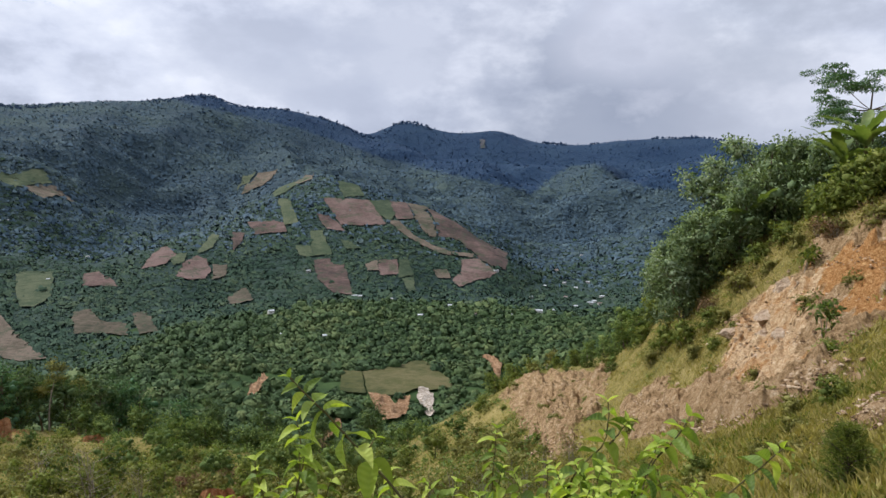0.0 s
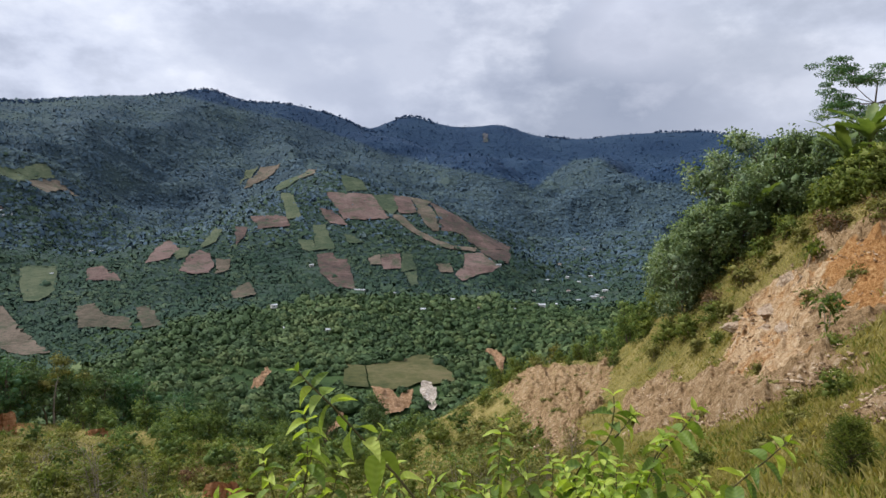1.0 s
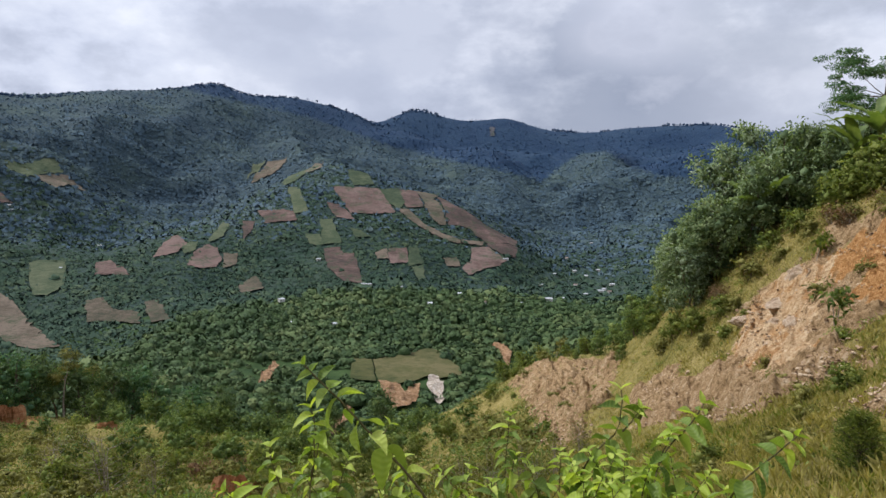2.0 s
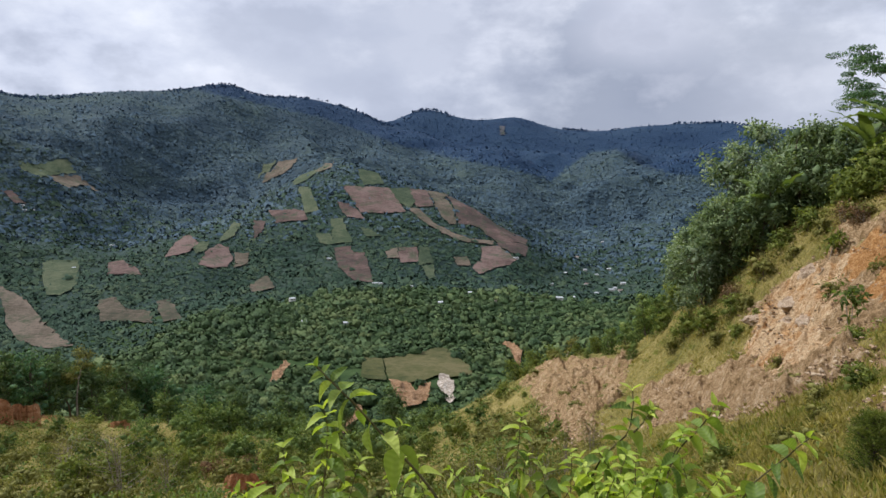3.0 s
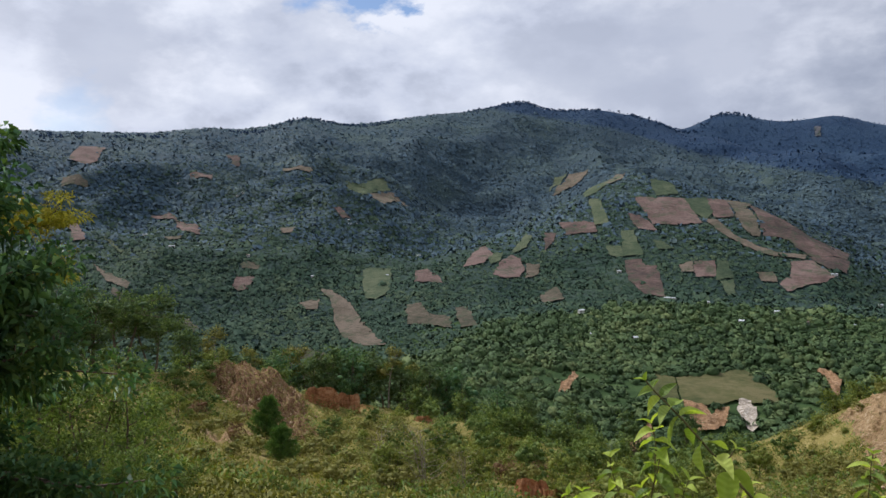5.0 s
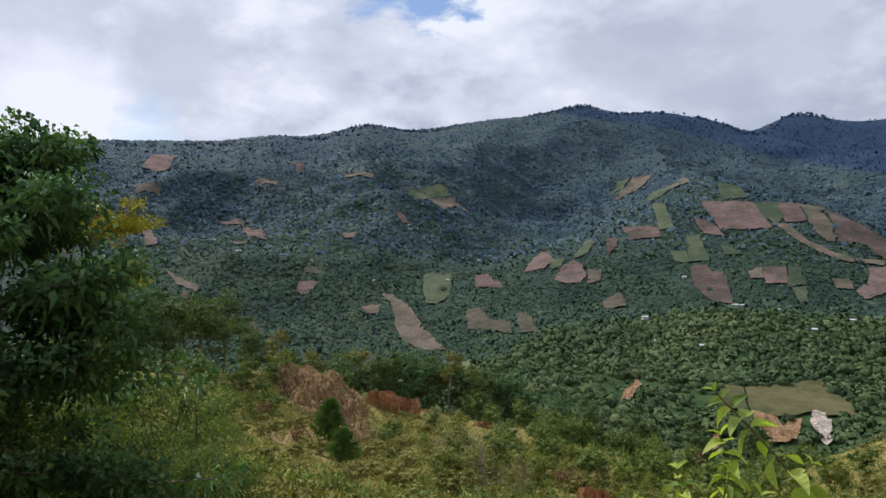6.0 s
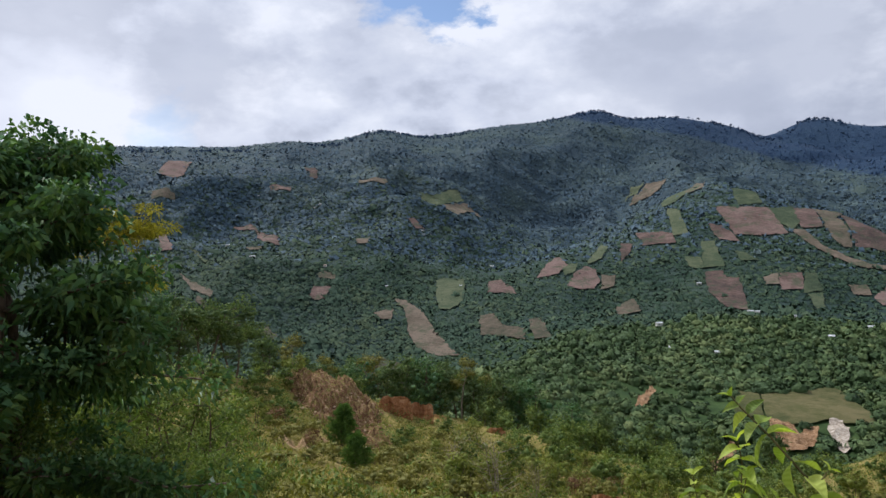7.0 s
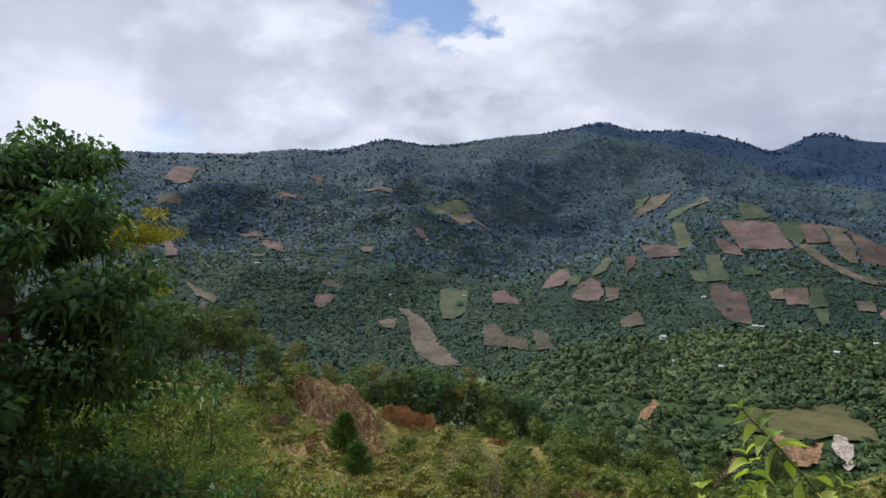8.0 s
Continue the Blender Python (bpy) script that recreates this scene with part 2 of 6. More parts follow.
def land(az, d):
    u, v = az / 8, np.log(d) * 4
    z = np.empty_like(u)
    for i in range(0, len(u), 20000):
        z[i:i + 20000] = kernel(u[i:i + 20000], v[i:i + 20000]) @ WEIGHTS[:-1] + WEIGHTS[-1]
    z *= d + 8
    x, y = -np.sin(np.radians(az)) * d, np.cos(np.radians(az)) * d
    far = np.clip((d - 900) / 900, 0, 1)
    el = np.degrees(np.arctan2(z, d))
    top = np.interp(az, [q[0] for q in SKYLINE], [q[2] for q in SKYLINE])
    crest = np.clip((top - 0.2 - el) / 3.2, 0.0, 1) * np.clip((3900 - d) / 500, 0, 1)      # the skylines stay as drawn
    crest *= 1 - 0.8 * np.clip(1.5 - np.hypot((az - 9) / 15, np.log(d / 1450) / 0.28), 0, 1)      # the field spur is smooth
    z += far * crest * (80 * fbm(x / 620, y / 620, 3, 3, True) + 24 * fbm(x / 210 + 0.4 * vnoise(x / 300, y / 300, 6), y / 210, 3, 13, True) - 14)
    mid = np.clip((d - 140) / 250, 0, 1) * np.clip((1500 - d) / 500, 0, 1)
    z += mid * 7 * fbm(x / 110, y / 110, 3, 5)
    near = np.clip((d - 5) / 20, 0, 1) * np.clip((170 - d) / 60, 0, 1)
    z += near * (0.9 * fbm(x / 11, y / 11, 4, 8) + 0.35 * fbm(x / 2.2, y / 2.2, 3, 9))
    z += np.clip(1 - d / 30, 0, 1) * 0.05 * fbm(x / 0.6, y / 0.6, 3, 4)
    return x, y, z


GA, GD = np.meshgrid(AZ, DIST)
GX, GY, GZ = (g.reshape(GA.shape) for g in land(GA.ravel(), GD.ravel()))


def height(x, y):
    """Height of the ground at places given as arrays."""
    x, y = np.atleast_1d(np.asarray(x, float)), np.atleast_1d(np.asarray(y, float))
    az, d = np.degrees(np.arctan2(-x, y)), np.clip(np.hypot(x, y), DIST[0], DIST[-1] - 1)
    i = np.clip(np.searchsorted(AZ, az) - 1, 0, len(AZ) - 2)
    j = np.clip(np.searchsorted(DIST, d) - 1, 0, len(DIST) - 2)
    f, g = (az - AZ[i]) / (AZ[i + 1] - AZ[i]), (d - DIST[j]) / (DIST[j + 1] - DIST[j])
    return (GZ[j, i] * (1 - f) + GZ[j, i + 1] * f) * (1 - g) + (GZ[j + 1, i] * (1 - f) + GZ[j + 1, i + 1] * f) * g


def polar(az, d):
    """Place on the ground at a bearing and distance."""
    a = radians(az)
    x, y = -math.sin(a) * d, math.cos(a) * d
    return x, y, float(height(x, y)[0])

# ---- materials ----
class Nodes:
    """A small builder of node materials."""

    def __init__(self, name):
        self.m = bpy.data.materials.new(name)
        self.m.use_nodes = True
        self.nt = self.m.node_tree
        self.nt.nodes.clear()
        self.pos = self.nt.nodes.new("ShaderNodeNewGeometry").outputs["Position"]

    def node(self, kind, links=(), **values):
        n = self.nt.nodes.new(kind)
        for k, v in values.items():
            n.inputs[k].default_value = v
        for k, s in links:
            self.nt.links.new(s, n.inputs[k])
        return n

    def noise(self, scale, detail=5.0, rough=0.6, stretch=None, distort=0.0):
        vec = self.pos
        if stretch:
            mp = self.node("ShaderNodeMapping", [("Vector", vec)])
            mp.inputs["Scale"].default_value = stretch
            vec = mp.outputs[0]
        return self.node("ShaderNodeTexNoise", [("Vector", vec)], Scale=scale, Detail=detail, Roughness=rough, Distortion=distort).outputs[0]

    def ramp(self, fac, *stops):
        n = self.node("ShaderNodeValToRGB", [(0, fac)])
        el = n.color_ramp.elements
        while len(el) < len(stops):
            el.new(0.5)
        for e, (p, c) in zip(el, stops):
            e.position, e.color = p, (*c, 1) if isinstance(c, tuple) else (c, c, c, 1)
        return n.outputs[0]

    def mix(self, fac, a, b, blend="MIX"):
        n = self.node("ShaderNodeMix")
        n.data_type, n.blend_type = "RGBA", blend
        for i, s in ((0, fac), (6, a), (7, b)):
            if isinstance(s, tuple):
                n.inputs[i].default_value = (*s, 1)
            elif isinstance(s, (int, float)):
                n.inputs[i].default_value = s
            else:
                self.nt.links.new(s, n.inputs[i])
        return n.outputs[2]

    def math(self, op, a, b=0.0, clamp=False):
        n = self.node("ShaderNodeMath")
        n.operation, n.use_clamp = op, clamp
        for i, s in enumerate((a, b)):
            if isinstance(s, (int, float)):
                n.inputs[i].default_value = s
            else:
                self.nt.links.new(s, n.inputs[i])
        return n.outputs[0]

    def attribute(self, name):
        n = self.node("ShaderNodeAttribute")
        n.attribute_name = name
        return n.outputs["Fac"]

    def bump(self, height, strength, distance):
        return self.node("ShaderNodeBump", [("Height", height)], Strength=strength, Distance=distance).outputs[0]

    def done(self, colour, rough=0.85, normal=None, spec=0.25, translucent=0.0, haze_sheen=0.0, metal=0.0):
        p = self.node("ShaderNodeBsdfPrincipled", **{"Roughness": rough, "Specular IOR Level": spec, "Metallic": metal})
        # a blue veil on the surface stands in for haze over far woods
        if haze_sheen:
            p.inputs["Sheen Weight"].default_value = haze_sheen
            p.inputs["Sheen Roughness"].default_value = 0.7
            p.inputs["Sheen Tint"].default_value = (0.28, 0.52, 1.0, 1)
        if isinstance(colour, tuple):
            p.inputs["Base Color"].default_value = (*colour, 1)
        else:
            self.nt.links.new(colour, p.inputs["Base Color"])
        if normal is not None:
            self.nt.links.new(normal, p.inputs["Normal"])
        shader = p.outputs[0]
        if translucent:
            tr = self.node("ShaderNodeBsdfTranslucent")
            bright = self.mix(1.0, colour, (1.25, 1.3, 0.5), "MULTIPLY")
            self.nt.links.new(bright, tr.inputs["Color"])
            mx = self.node("ShaderNodeMixShader", [(1, shader), (2, tr.outputs[0])], Fac=translucent)
            shader = mx.outputs[0]
        out = self.node("ShaderNodeOutputMaterial")
        self.nt.links.new(shader, out.inputs[0])
        return self.m


def island(n):
    return n.node("ShaderNodeNewGeometry").outputs["Random Per Island"]


def leaf_material(name, dark, mid, light, translucent=0.3, rough=0.62, spec=0.12):
    """Leaves: each one its own shade, with patches of older and younger growth."""
    n = Nodes(name)
    tone = n.math("ADD", n.math("MULTIPLY", island(n), 0.30), n.math("MULTIPLY", n.noise(1.1, 3.0), 0.75))
    return n.done(n.ramp(tone, (0.30, dark), (0.52, mid), (0.80, light)), rough, None, spec, translucent)


def broad_leaf_material(name, dark, mid, light, translucent):
    """Close leaves: sunken side veins across the blade, each leaf its own shade."""
    n = Nodes(name)
    obj = n.node("ShaderNodeTexCoord").outputs["Object"]
    tone = n.math("ADD", n.math("MULTIPLY", n.node("ShaderNodeObjectInfo").outputs["Random"], 0.7), n.math("MULTIPLY", n.noise(40.0, 4.0), 0.35))
    wave = n.node("ShaderNodeTexWave", [("Vector", obj)], Scale=2.4, Distortion=1.5, Detail=2.0).outputs["Fac"]
    col = n.ramp(tone, (0.15, dark), (0.5, mid), (0.9, light))
    col = n.mix(n.math("MULTIPLY", wave, 0.22), col, light)
    return n.done(col, 0.5, n.bump(wave, 0.35, 0.003), 0.28, translucent)


def wood_material(name, dark, light, scale=14.0):
    n = Nodes(name)
    g = n.noise(scale, 6.0, 0.7, (1, 1, 0.25))
    return n.done(n.ramp(g, (0.3, dark), (0.7, light)), 0.9, n.bump(g, 0.5, 0.03))


def canopy_material(name, dark, mid, light, leaf, wide, haze_sheen=0.0, relief=1.0, spec=0.2, patchy=0.55):
    """Tree crowns from afar: each crown its own green, broken by clumps of leaves."""
    n = Nodes(name)
    clumps = n.noise(leaf, 4.0, 0.75)
    stand = n.noise(wide, 4.0, 0.6)
    own = n.math("ADD", n.math("MULTIPLY", n.attribute("tone"), 0.30), n.math("MULTIPLY", island(n), 0.10))
    tone = n.math("ADD", own, n.math("ADD", n.math("MULTIPLY", clumps, (1.0 - patchy) * 0.8), n.math("MULTIPLY", stand, patchy * 0.8)))
    col = n.ramp(tone, (0.40, dark), (0.60, mid), (0.84, light))
    return n.done(col, 0.7, n.bump(clumps, relief, 1.2), spec, 0.0, haze_sheen)


def soil_material(name, a, b, c, weeds=(0.05, 0.075, 0.04)):
    """Tilled soil with furrows, stubble and weeds; each field has its own shade."""
    n = Nodes(name)
    own = n.node("ShaderNodeObjectInfo").outputs["Random"]
    furrows = n.noise(0.16, 3.0, 0.6, (0.5, 0.5, 7))
    tone = n.math("ADD", n.math("MULTIPLY", n.noise(0.02, 4.0, 0.65), 0.45), n.math("ADD", n.math("MULTIPLY", n.noise(0.25, 6.0, 0.8), 0.35), n.math("MULTIPLY", furrows, 0.30)))
    tone = n.math("ADD", tone, n.math("MULTIPLY", n.math("SUBTRACT", own, 0.5), 0.14))
    col = n.ramp(tone, (0.45, a), (0.54, b), (0.65, c))
    patch = n.ramp(n.math("ADD", n.math("MULTIPLY", n.noise(0.035, 5.0, 0.7), 0.7), n.math("MULTIPLY", n.noise(0.3, 4.0, 0.7), 0.3)), (0.51, 0.0), (0.60, 0.7))
    return n.done(n.mix(patch, col, weeds), 0.95, n.bump(n.noise(0.3, 5.0, 0.7), 0.8, 1.5), 0.1)


def rock_material(name, a, b, c, scale=0.9):
    n = Nodes(name)
    layers = n.noise(scale, 8.0, 0.7, (1, 1, 2.2), 0.6)
    cracks = n.noise(scale * 5, 6.0, 0.75)
    tone = n.math("ADD", n.math("MULTIPLY", layers, 0.7), n.math("MULTIPLY", cracks, 0.35))
    return n.done(n.ramp(tone, (0.36, a), (0.52, b), (0.68, c)), 0.9, n.bump(cracks, 0.9, 0.25), 0.2)


def gswellmaterial():
    """Grass, dry stubble, bare earth, ochre clay and pale crumbling rock, by the masks on the mesh; leaf litter far off."""
    n = Nodes("hillside_ground")
    fine, patch = n.noise(2.6, 7.0, 0.75), n.noise(0.22, 5.0, 0.6)
    tone = n.math("ADD", n.math("MULTIPLY", fine, 0.5), n.math("MULTIPLY", patch, 0.5))
    grass = n.ramp(tone, (0.34, (0.075, 0.08, 0.02)), (0.45, (0.195, 0.17, 0.046)), (0.54, (0.285, 0.23, 0.075)), (0.66, (0.42, 0.335, 0.15)))
    chips = n.noise(3.4, 8.0, 0.8, (1, 1, 1.8), 0.8)
    streak = n.noise(0.9, 7.0, 0.78, (1.6, 1.6, 0.6), 1.2)
    earth = n.ramp(n.math("ADD", n.math("MULTIPLY", chips, 0.4), n.math("MULTIPLY", streak, 0.6)),
                   (0.37, (0.09, 0.055, 0.026)), (0.46, (0.26, 0.165, 0.078)), (0.54, (0.40, 0.275, 0.15)), (0.64, (0.60, 0.48, 0.33)))
    ochre = n.ramp(chips, (0.34, (0.18, 0.07, 0.018)), (0.52, (0.41, 0.21, 0.075)), (0.68, (0.60, 0.39, 0.18)))
    red = n.ramp(n.math("ADD", n.math("MULTIPLY", chips, 0.5), n.math("MULTIPLY", streak, 0.5)),
                 (0.41, (0.045, 0.026, 0.015)), (0.48, (0.165, 0.085, 0.044)), (0.54, (0.29, 0.17, 0.092)), (0.60, (0.50, 0.38, 0.25)))
    rock = n.ramp(n.math("ADD", n.math("MULTIPLY", chips, 0.6), n.math("MULTIPLY", streak, 0.4)),
                  (0.36, (0.17, 0.10, 0.05)), (0.45, (0.42, 0.27, 0.14)), (0.54, (0.58, 0.42, 0.245)), (0.64, (0.74, 0.63, 0.47)))
    rock = n.mix(n.ramp(n.noise(0.6, 5.0, 0.65, (1, 1, 0.8), 1.2), (0.47, 0.0), (0.60, 0.8)), rock, ochre)
    litter = n.ramp(n.noise(0.05, 6.0, 0.7), (0.35, (0.022, 0.045, 0.015)), (0.6, (0.05, 0.085, 0.027)), (0.75, (0.085, 0.11, 0.04)))

    def edge(mask, noise_value):
        return n.ramp(n.math("ADD", n.attribute(mask), n.math("MULTIPLY", n.math("SUBTRACT", noise_value, 0.5), 2.0)), (0.42, 0.0), (0.58, 1.0))

    col = n.mix(edge("bare", fine), grass, earth)
    col = n.mix(edge("red", fine), col, red)
    col = n.mix(edge("ochre", patch), col, ochre)
    col = n.mix(edge("rock", streak), col, rock)
    col = n.mix(n.attribute("woods"), col, litter)
    return n.done(col, 0.95, n.bump(n.math("ADD", chips, fine), 0.9, 0.16), 0.12)


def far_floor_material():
    """Forest of the mountainsides seen from afar: mixed broadleaf woods, scrubby clearings, and pine woods on the high
    range. Distance haze and cloud shade are put into the blues, and the shade between crowns into the dark floor.
    """
    n = Nodes("hazed_mountainside_forest")
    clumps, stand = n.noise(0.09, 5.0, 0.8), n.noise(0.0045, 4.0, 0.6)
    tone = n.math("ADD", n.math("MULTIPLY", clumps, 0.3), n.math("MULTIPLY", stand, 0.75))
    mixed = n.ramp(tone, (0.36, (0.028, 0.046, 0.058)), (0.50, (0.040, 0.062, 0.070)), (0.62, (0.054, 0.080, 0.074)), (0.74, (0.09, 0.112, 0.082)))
    # greener close by; farther off the haze-blue ramp above takes over
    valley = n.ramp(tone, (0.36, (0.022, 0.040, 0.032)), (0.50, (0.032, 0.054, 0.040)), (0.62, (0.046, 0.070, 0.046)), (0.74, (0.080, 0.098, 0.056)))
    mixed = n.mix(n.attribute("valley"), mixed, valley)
    # navy ramp: haze and cloud shade over the high range, as colour
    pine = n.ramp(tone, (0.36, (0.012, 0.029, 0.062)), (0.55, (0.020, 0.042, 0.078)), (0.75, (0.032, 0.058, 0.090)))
    edge = n.ramp(n.math("ADD", n.attribute("shade_zone"), n.math("MULTIPLY", n.math("SUBTRACT", stand, 0.5), 1.0)), (0.4, 0.0), (0.62, 1.0))
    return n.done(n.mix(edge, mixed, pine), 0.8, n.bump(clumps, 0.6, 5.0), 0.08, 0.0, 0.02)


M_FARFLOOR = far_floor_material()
M_GROUND = gswellmaterial()
M_HILLWOODS = canopy_material("hill_canopy", (0.032, 0.064, 0.024), (0.076, 0.125, 0.044), (0.17, 0.21, 0.075), 0.5, 0.012)
# duller and bluer than the sunlit hill's canopy: haze put into the colour
M_WOODS = canopy_material("hazed_valley_canopy", (0.032, 0.060, 0.043), (0.051, 0.086, 0.056), (0.096, 0.130, 0.072), 0.2, 0.010, 0.0, 0.4, 0.05, 0.6)
# far crowns: the blue of distance haze is mixed into their greens
M_HAZEWOODS = canopy_material("hazed_mountain_forest", (0.051, 0.084, 0.112), (0.075, 0.114, 0.140), (0.120, 0.162, 0.144), 0.1, 0.0045, 0.03, 0.3, 0.05, 0.75)
# high range trees: cloud shade and haze are put into this navy green
M_HAZEPINE = canopy_material("hazed_pine_forest", (0.021, 0.044, 0.094), (0.031, 0.059, 0.112), (0.052, 0.088, 0.126), 0.14, 0.006, 0.05, 0.3, 0.05)
SOILS = {
    "rust": soil_material("red_tilled_soil", (0.060, 0.046, 0.040), (0.118, 0.078, 0.066), (0.185, 0.130, 0.112)),
    "tan": soil_material("tan_stubble_soil", (0.056, 0.056, 0.038), (0.105, 0.086, 0.062), (0.17, 0.134, 0.102)),
    "green": soil_material("young_crop", (0.038, 0.056, 0.032), (0.070, 0.090, 0.050), (0.112, 0.124, 0.072)),
    "meadow": soil_material("rough_pasture", (0.042, 0.052, 0.020), (0.084, 0.086, 0.034), (0.135, 0.118, 0.056), (0.072, 0.078, 0.026)),
    # blue-grey because the scar's cloud shade is put into its colour
    "scree": soil_material("cloud_shaded_scree", (0.03, 0.04, 0.055), (0.075, 0.075, 0.085), (0.12, 0.11, 0.115)),
    "orange": rock_material("orange_clay_scar", (0.07, 0.045, 0.024), (0.24, 0.135, 0.066), (0.48, 0.34, 0.21), 0.45),
    "white": rock_material("pale_rock_scar", (0.10, 0.075, 0.055), (0.36, 0.30, 0.235), (0.66, 0.6, 0.52), 0.45),
}

# ---- the ground: one sheet out to the horizon ----
def mesh_from(name, verts, faces, material, smooth=False, attributes=None, normals=None):
    """A mesh from arrays of vertices and of equal-sized faces; normals: soft shading normals, one a vertex, as leaves in a crown have."""
    me = bpy.data.meshes.new(name)
    verts, faces = np.asarray(verts, np.float32), np.asarray(faces, np.int32)
    k = faces.shape[1]
    me.vertices.add(len(verts))
    me.vertices.foreach_set("co", verts.ravel())
    me.loops.add(faces.size)
    me.loops.foreach_set("vertex_index", faces.ravel())
    me.polygons.add(len(faces))
    me.polygons.foreach_set("loop_start", np.arange(0, faces.size, k, dtype=np.int32))
    me.polygons.foreach_set("use_smooth", np.full(len(faces), smooth))
    for key, values in (attributes or {}).items():
        me.attributes.new(key, "FLOAT", "POINT").data.foreach_set("value", np.asarray(values, np.float32))
    me.materials.append(material)
    me.update(calc_edges=True)
    if normals is not None:
        me.polygons.foreach_set("use_smooth", np.ones(len(faces), bool))
        me.normals_split_custom_set_from_vertices(np.asarray(normals, np.float32).tolist())
    return me


def blob(az, d, patches):
    """Soft ellipses in plan: bearing, distance, half width in degrees, half depth as a share of the distance."""
    m = np.zeros_like(az)
    for a, dist, wa, wd in patches:
        r = np.hypot((az - a) / wa, np.log(d / dist) / wd)
        m = np.maximum(m, np.clip(1.35 - r, 0, 1))
    return m


# bare ground on the near slopes: outlines by bearing and distance
KNOLL = [(-4.8, 80), (-6.4, 81), (-8.1, 82), (-11.9, 78), (-13.3, 54), (-12.8, 50), (-11.5, 48), (-9.7, 39), (-7.3, 49), (-6.4, 64)]
RUBBLE = [(-14.3, 47), (-17, 45.4), (-19.8, 40.4), (-22.2, 38.4), (-26.9, 29), (-27.4, 26), (-23.4, 25), (-18.7, 33), (-15.3, 38.5)]
FACE = [(-19.7, 46.3), (-21.7, 45.4), (-23.3, 45), (-25.8, 43.2), (-28.3, 41), (-33, 37), (-33, 30.7), (-29.5, 30.4), (-27.4, 29.6), (-24.1, 31.3), (-21.8, 34.4), (-22.2, 39.7)]
CREAM = [(-19.7, 46.3), (-21.7, 45), (-23.3, 44.6), (-25.8, 42.8), (-27.3, 39.8), (-27, 37), (-25.9, 33), (-26.9, 29), (-24.1, 31.3), (-21.8, 34.4), (-22.2, 39.7)]
OCHRE_FACE = [(-26.9, 42.2), (-29.4, 40), (-33, 37.4), (-33, 31.2), (-29.8, 31), (-28.4, 34.8), (-29.4, 36.4), (-27.3, 40)]
TOE = [(-27.5, 20.2), (-29.6, 21), (-33, 21.7), (-33, 19.5), (-28.9, 19.3)]
UPPER = [(-27.2, 44.4), (-29.3, 43), (-33, 42), (-33, 37.4), (-29.4, 40.3), (-26.9, 42.5)]
SCARP = [(42.6, 91), (41.2, 92), (39.8, 92), (38, 92), (36.5, 91), (35.6, 89), (35.0, 80), (34.8, 66), (35.8, 63), (36.8, 70), (38.7, 76), (40.5, 79), (42.2, 84)]
SPOTS = [(42, 60, 1.6, 0.05), (39.5, 66, 1.4, 0.05), (-21, 31, 1.2, 0.03), (-30, 26, 1.0, 0.03)]
OCHRE = [(31, 99, 1.2, 0.04), (17.2, 45, 2.0, 0.12)]


def inside_by(az, d, outlines, ragged=1.0):
    """How far a place lies inside the outlines, in metres (negative outside), with ragged edges."""
    x, y = -np.sin(np.radians(az)) * d, np.cos(np.radians(az)) * d
    best = np.full(np.shape(x), -9.0)
    for outline in outlines:
        o = np.array(outline)
        box = (az > o[:, 0].min() - 3) & (az < o[:, 0].max() + 3) & (d > o[:, 1].min() * 0.85) & (d < o[:, 1].max() * 1.15)
        if not box.any():
            continue
        px, py = x[box], y[box]
        qx, qy = -np.sin(np.radians(o[:, 0])) * o[:, 1], np.cos(np.radians(o[:, 0])) * o[:, 1]
        odd, near = np.zeros(len(px), bool), np.full(len(px), 1e9)
        for x0, y0, x1, y1 in zip(qx, qy, np.roll(qx, -1), np.roll(qy, -1)):
            odd ^= ((y0 > py) != (y1 > py)) & (px < (x1 - x0) * (py - y0) / (y1 - y0 + 1e-9) + x0)
            t = np.clip(((px - x0) * (x1 - x0) + (py - y0) * (y1 - y0)) / ((x1 - x0) ** 2 + (y1 - y0) ** 2 + 1e-9), 0, 1)
            near = np.minimum(near, np.hypot(px - x0 - t * (x1 - x0), py - y0 - t * (y1 - y0)))
        signed = np.where(odd, near, -near)
        signed += ragged * (1.3 * fbm(px / 3.1, py / 3.1, 3, 71) + 0.6 * fbm(px / 0.8, py / 0.8, 2, 72))
        best[box] = np.maximum(best[box], signed)
    return best


def bare_mask(az, d):
    return np.maximum(np.clip(inside_by(az, d, [KNOLL, RUBBLE, FACE, TOE, UPPER, SCARP]) / 0.8 + 0.4, 0, 1), blob(az, d, SPOTS))


def ochre_mask(az, d):
    return np.maximum(np.clip(inside_by(az, d, [OCHRE_FACE]) / 1.2 + 0.4, 0, 1), blob(az, d, OCHRE))


def rock_mask(az, d):
    return np.clip(inside_by(az, d, [CREAM]) / 1.0 + 0.4, 0, 1)


def red_mask(az, d):
    return np.clip(inside_by(az, d, [SCARP]) / 0.8 + 0.8, 0, 0.56)


def shaded_range(az, d, z):
    """The high part of the range that is coloured for cloud shade (0 to 1), outlined as the camera sees it."""
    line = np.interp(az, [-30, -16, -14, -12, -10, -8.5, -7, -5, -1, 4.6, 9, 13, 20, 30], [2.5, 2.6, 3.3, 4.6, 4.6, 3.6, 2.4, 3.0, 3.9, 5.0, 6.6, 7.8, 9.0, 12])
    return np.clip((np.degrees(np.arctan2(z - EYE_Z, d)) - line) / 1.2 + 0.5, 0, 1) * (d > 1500)


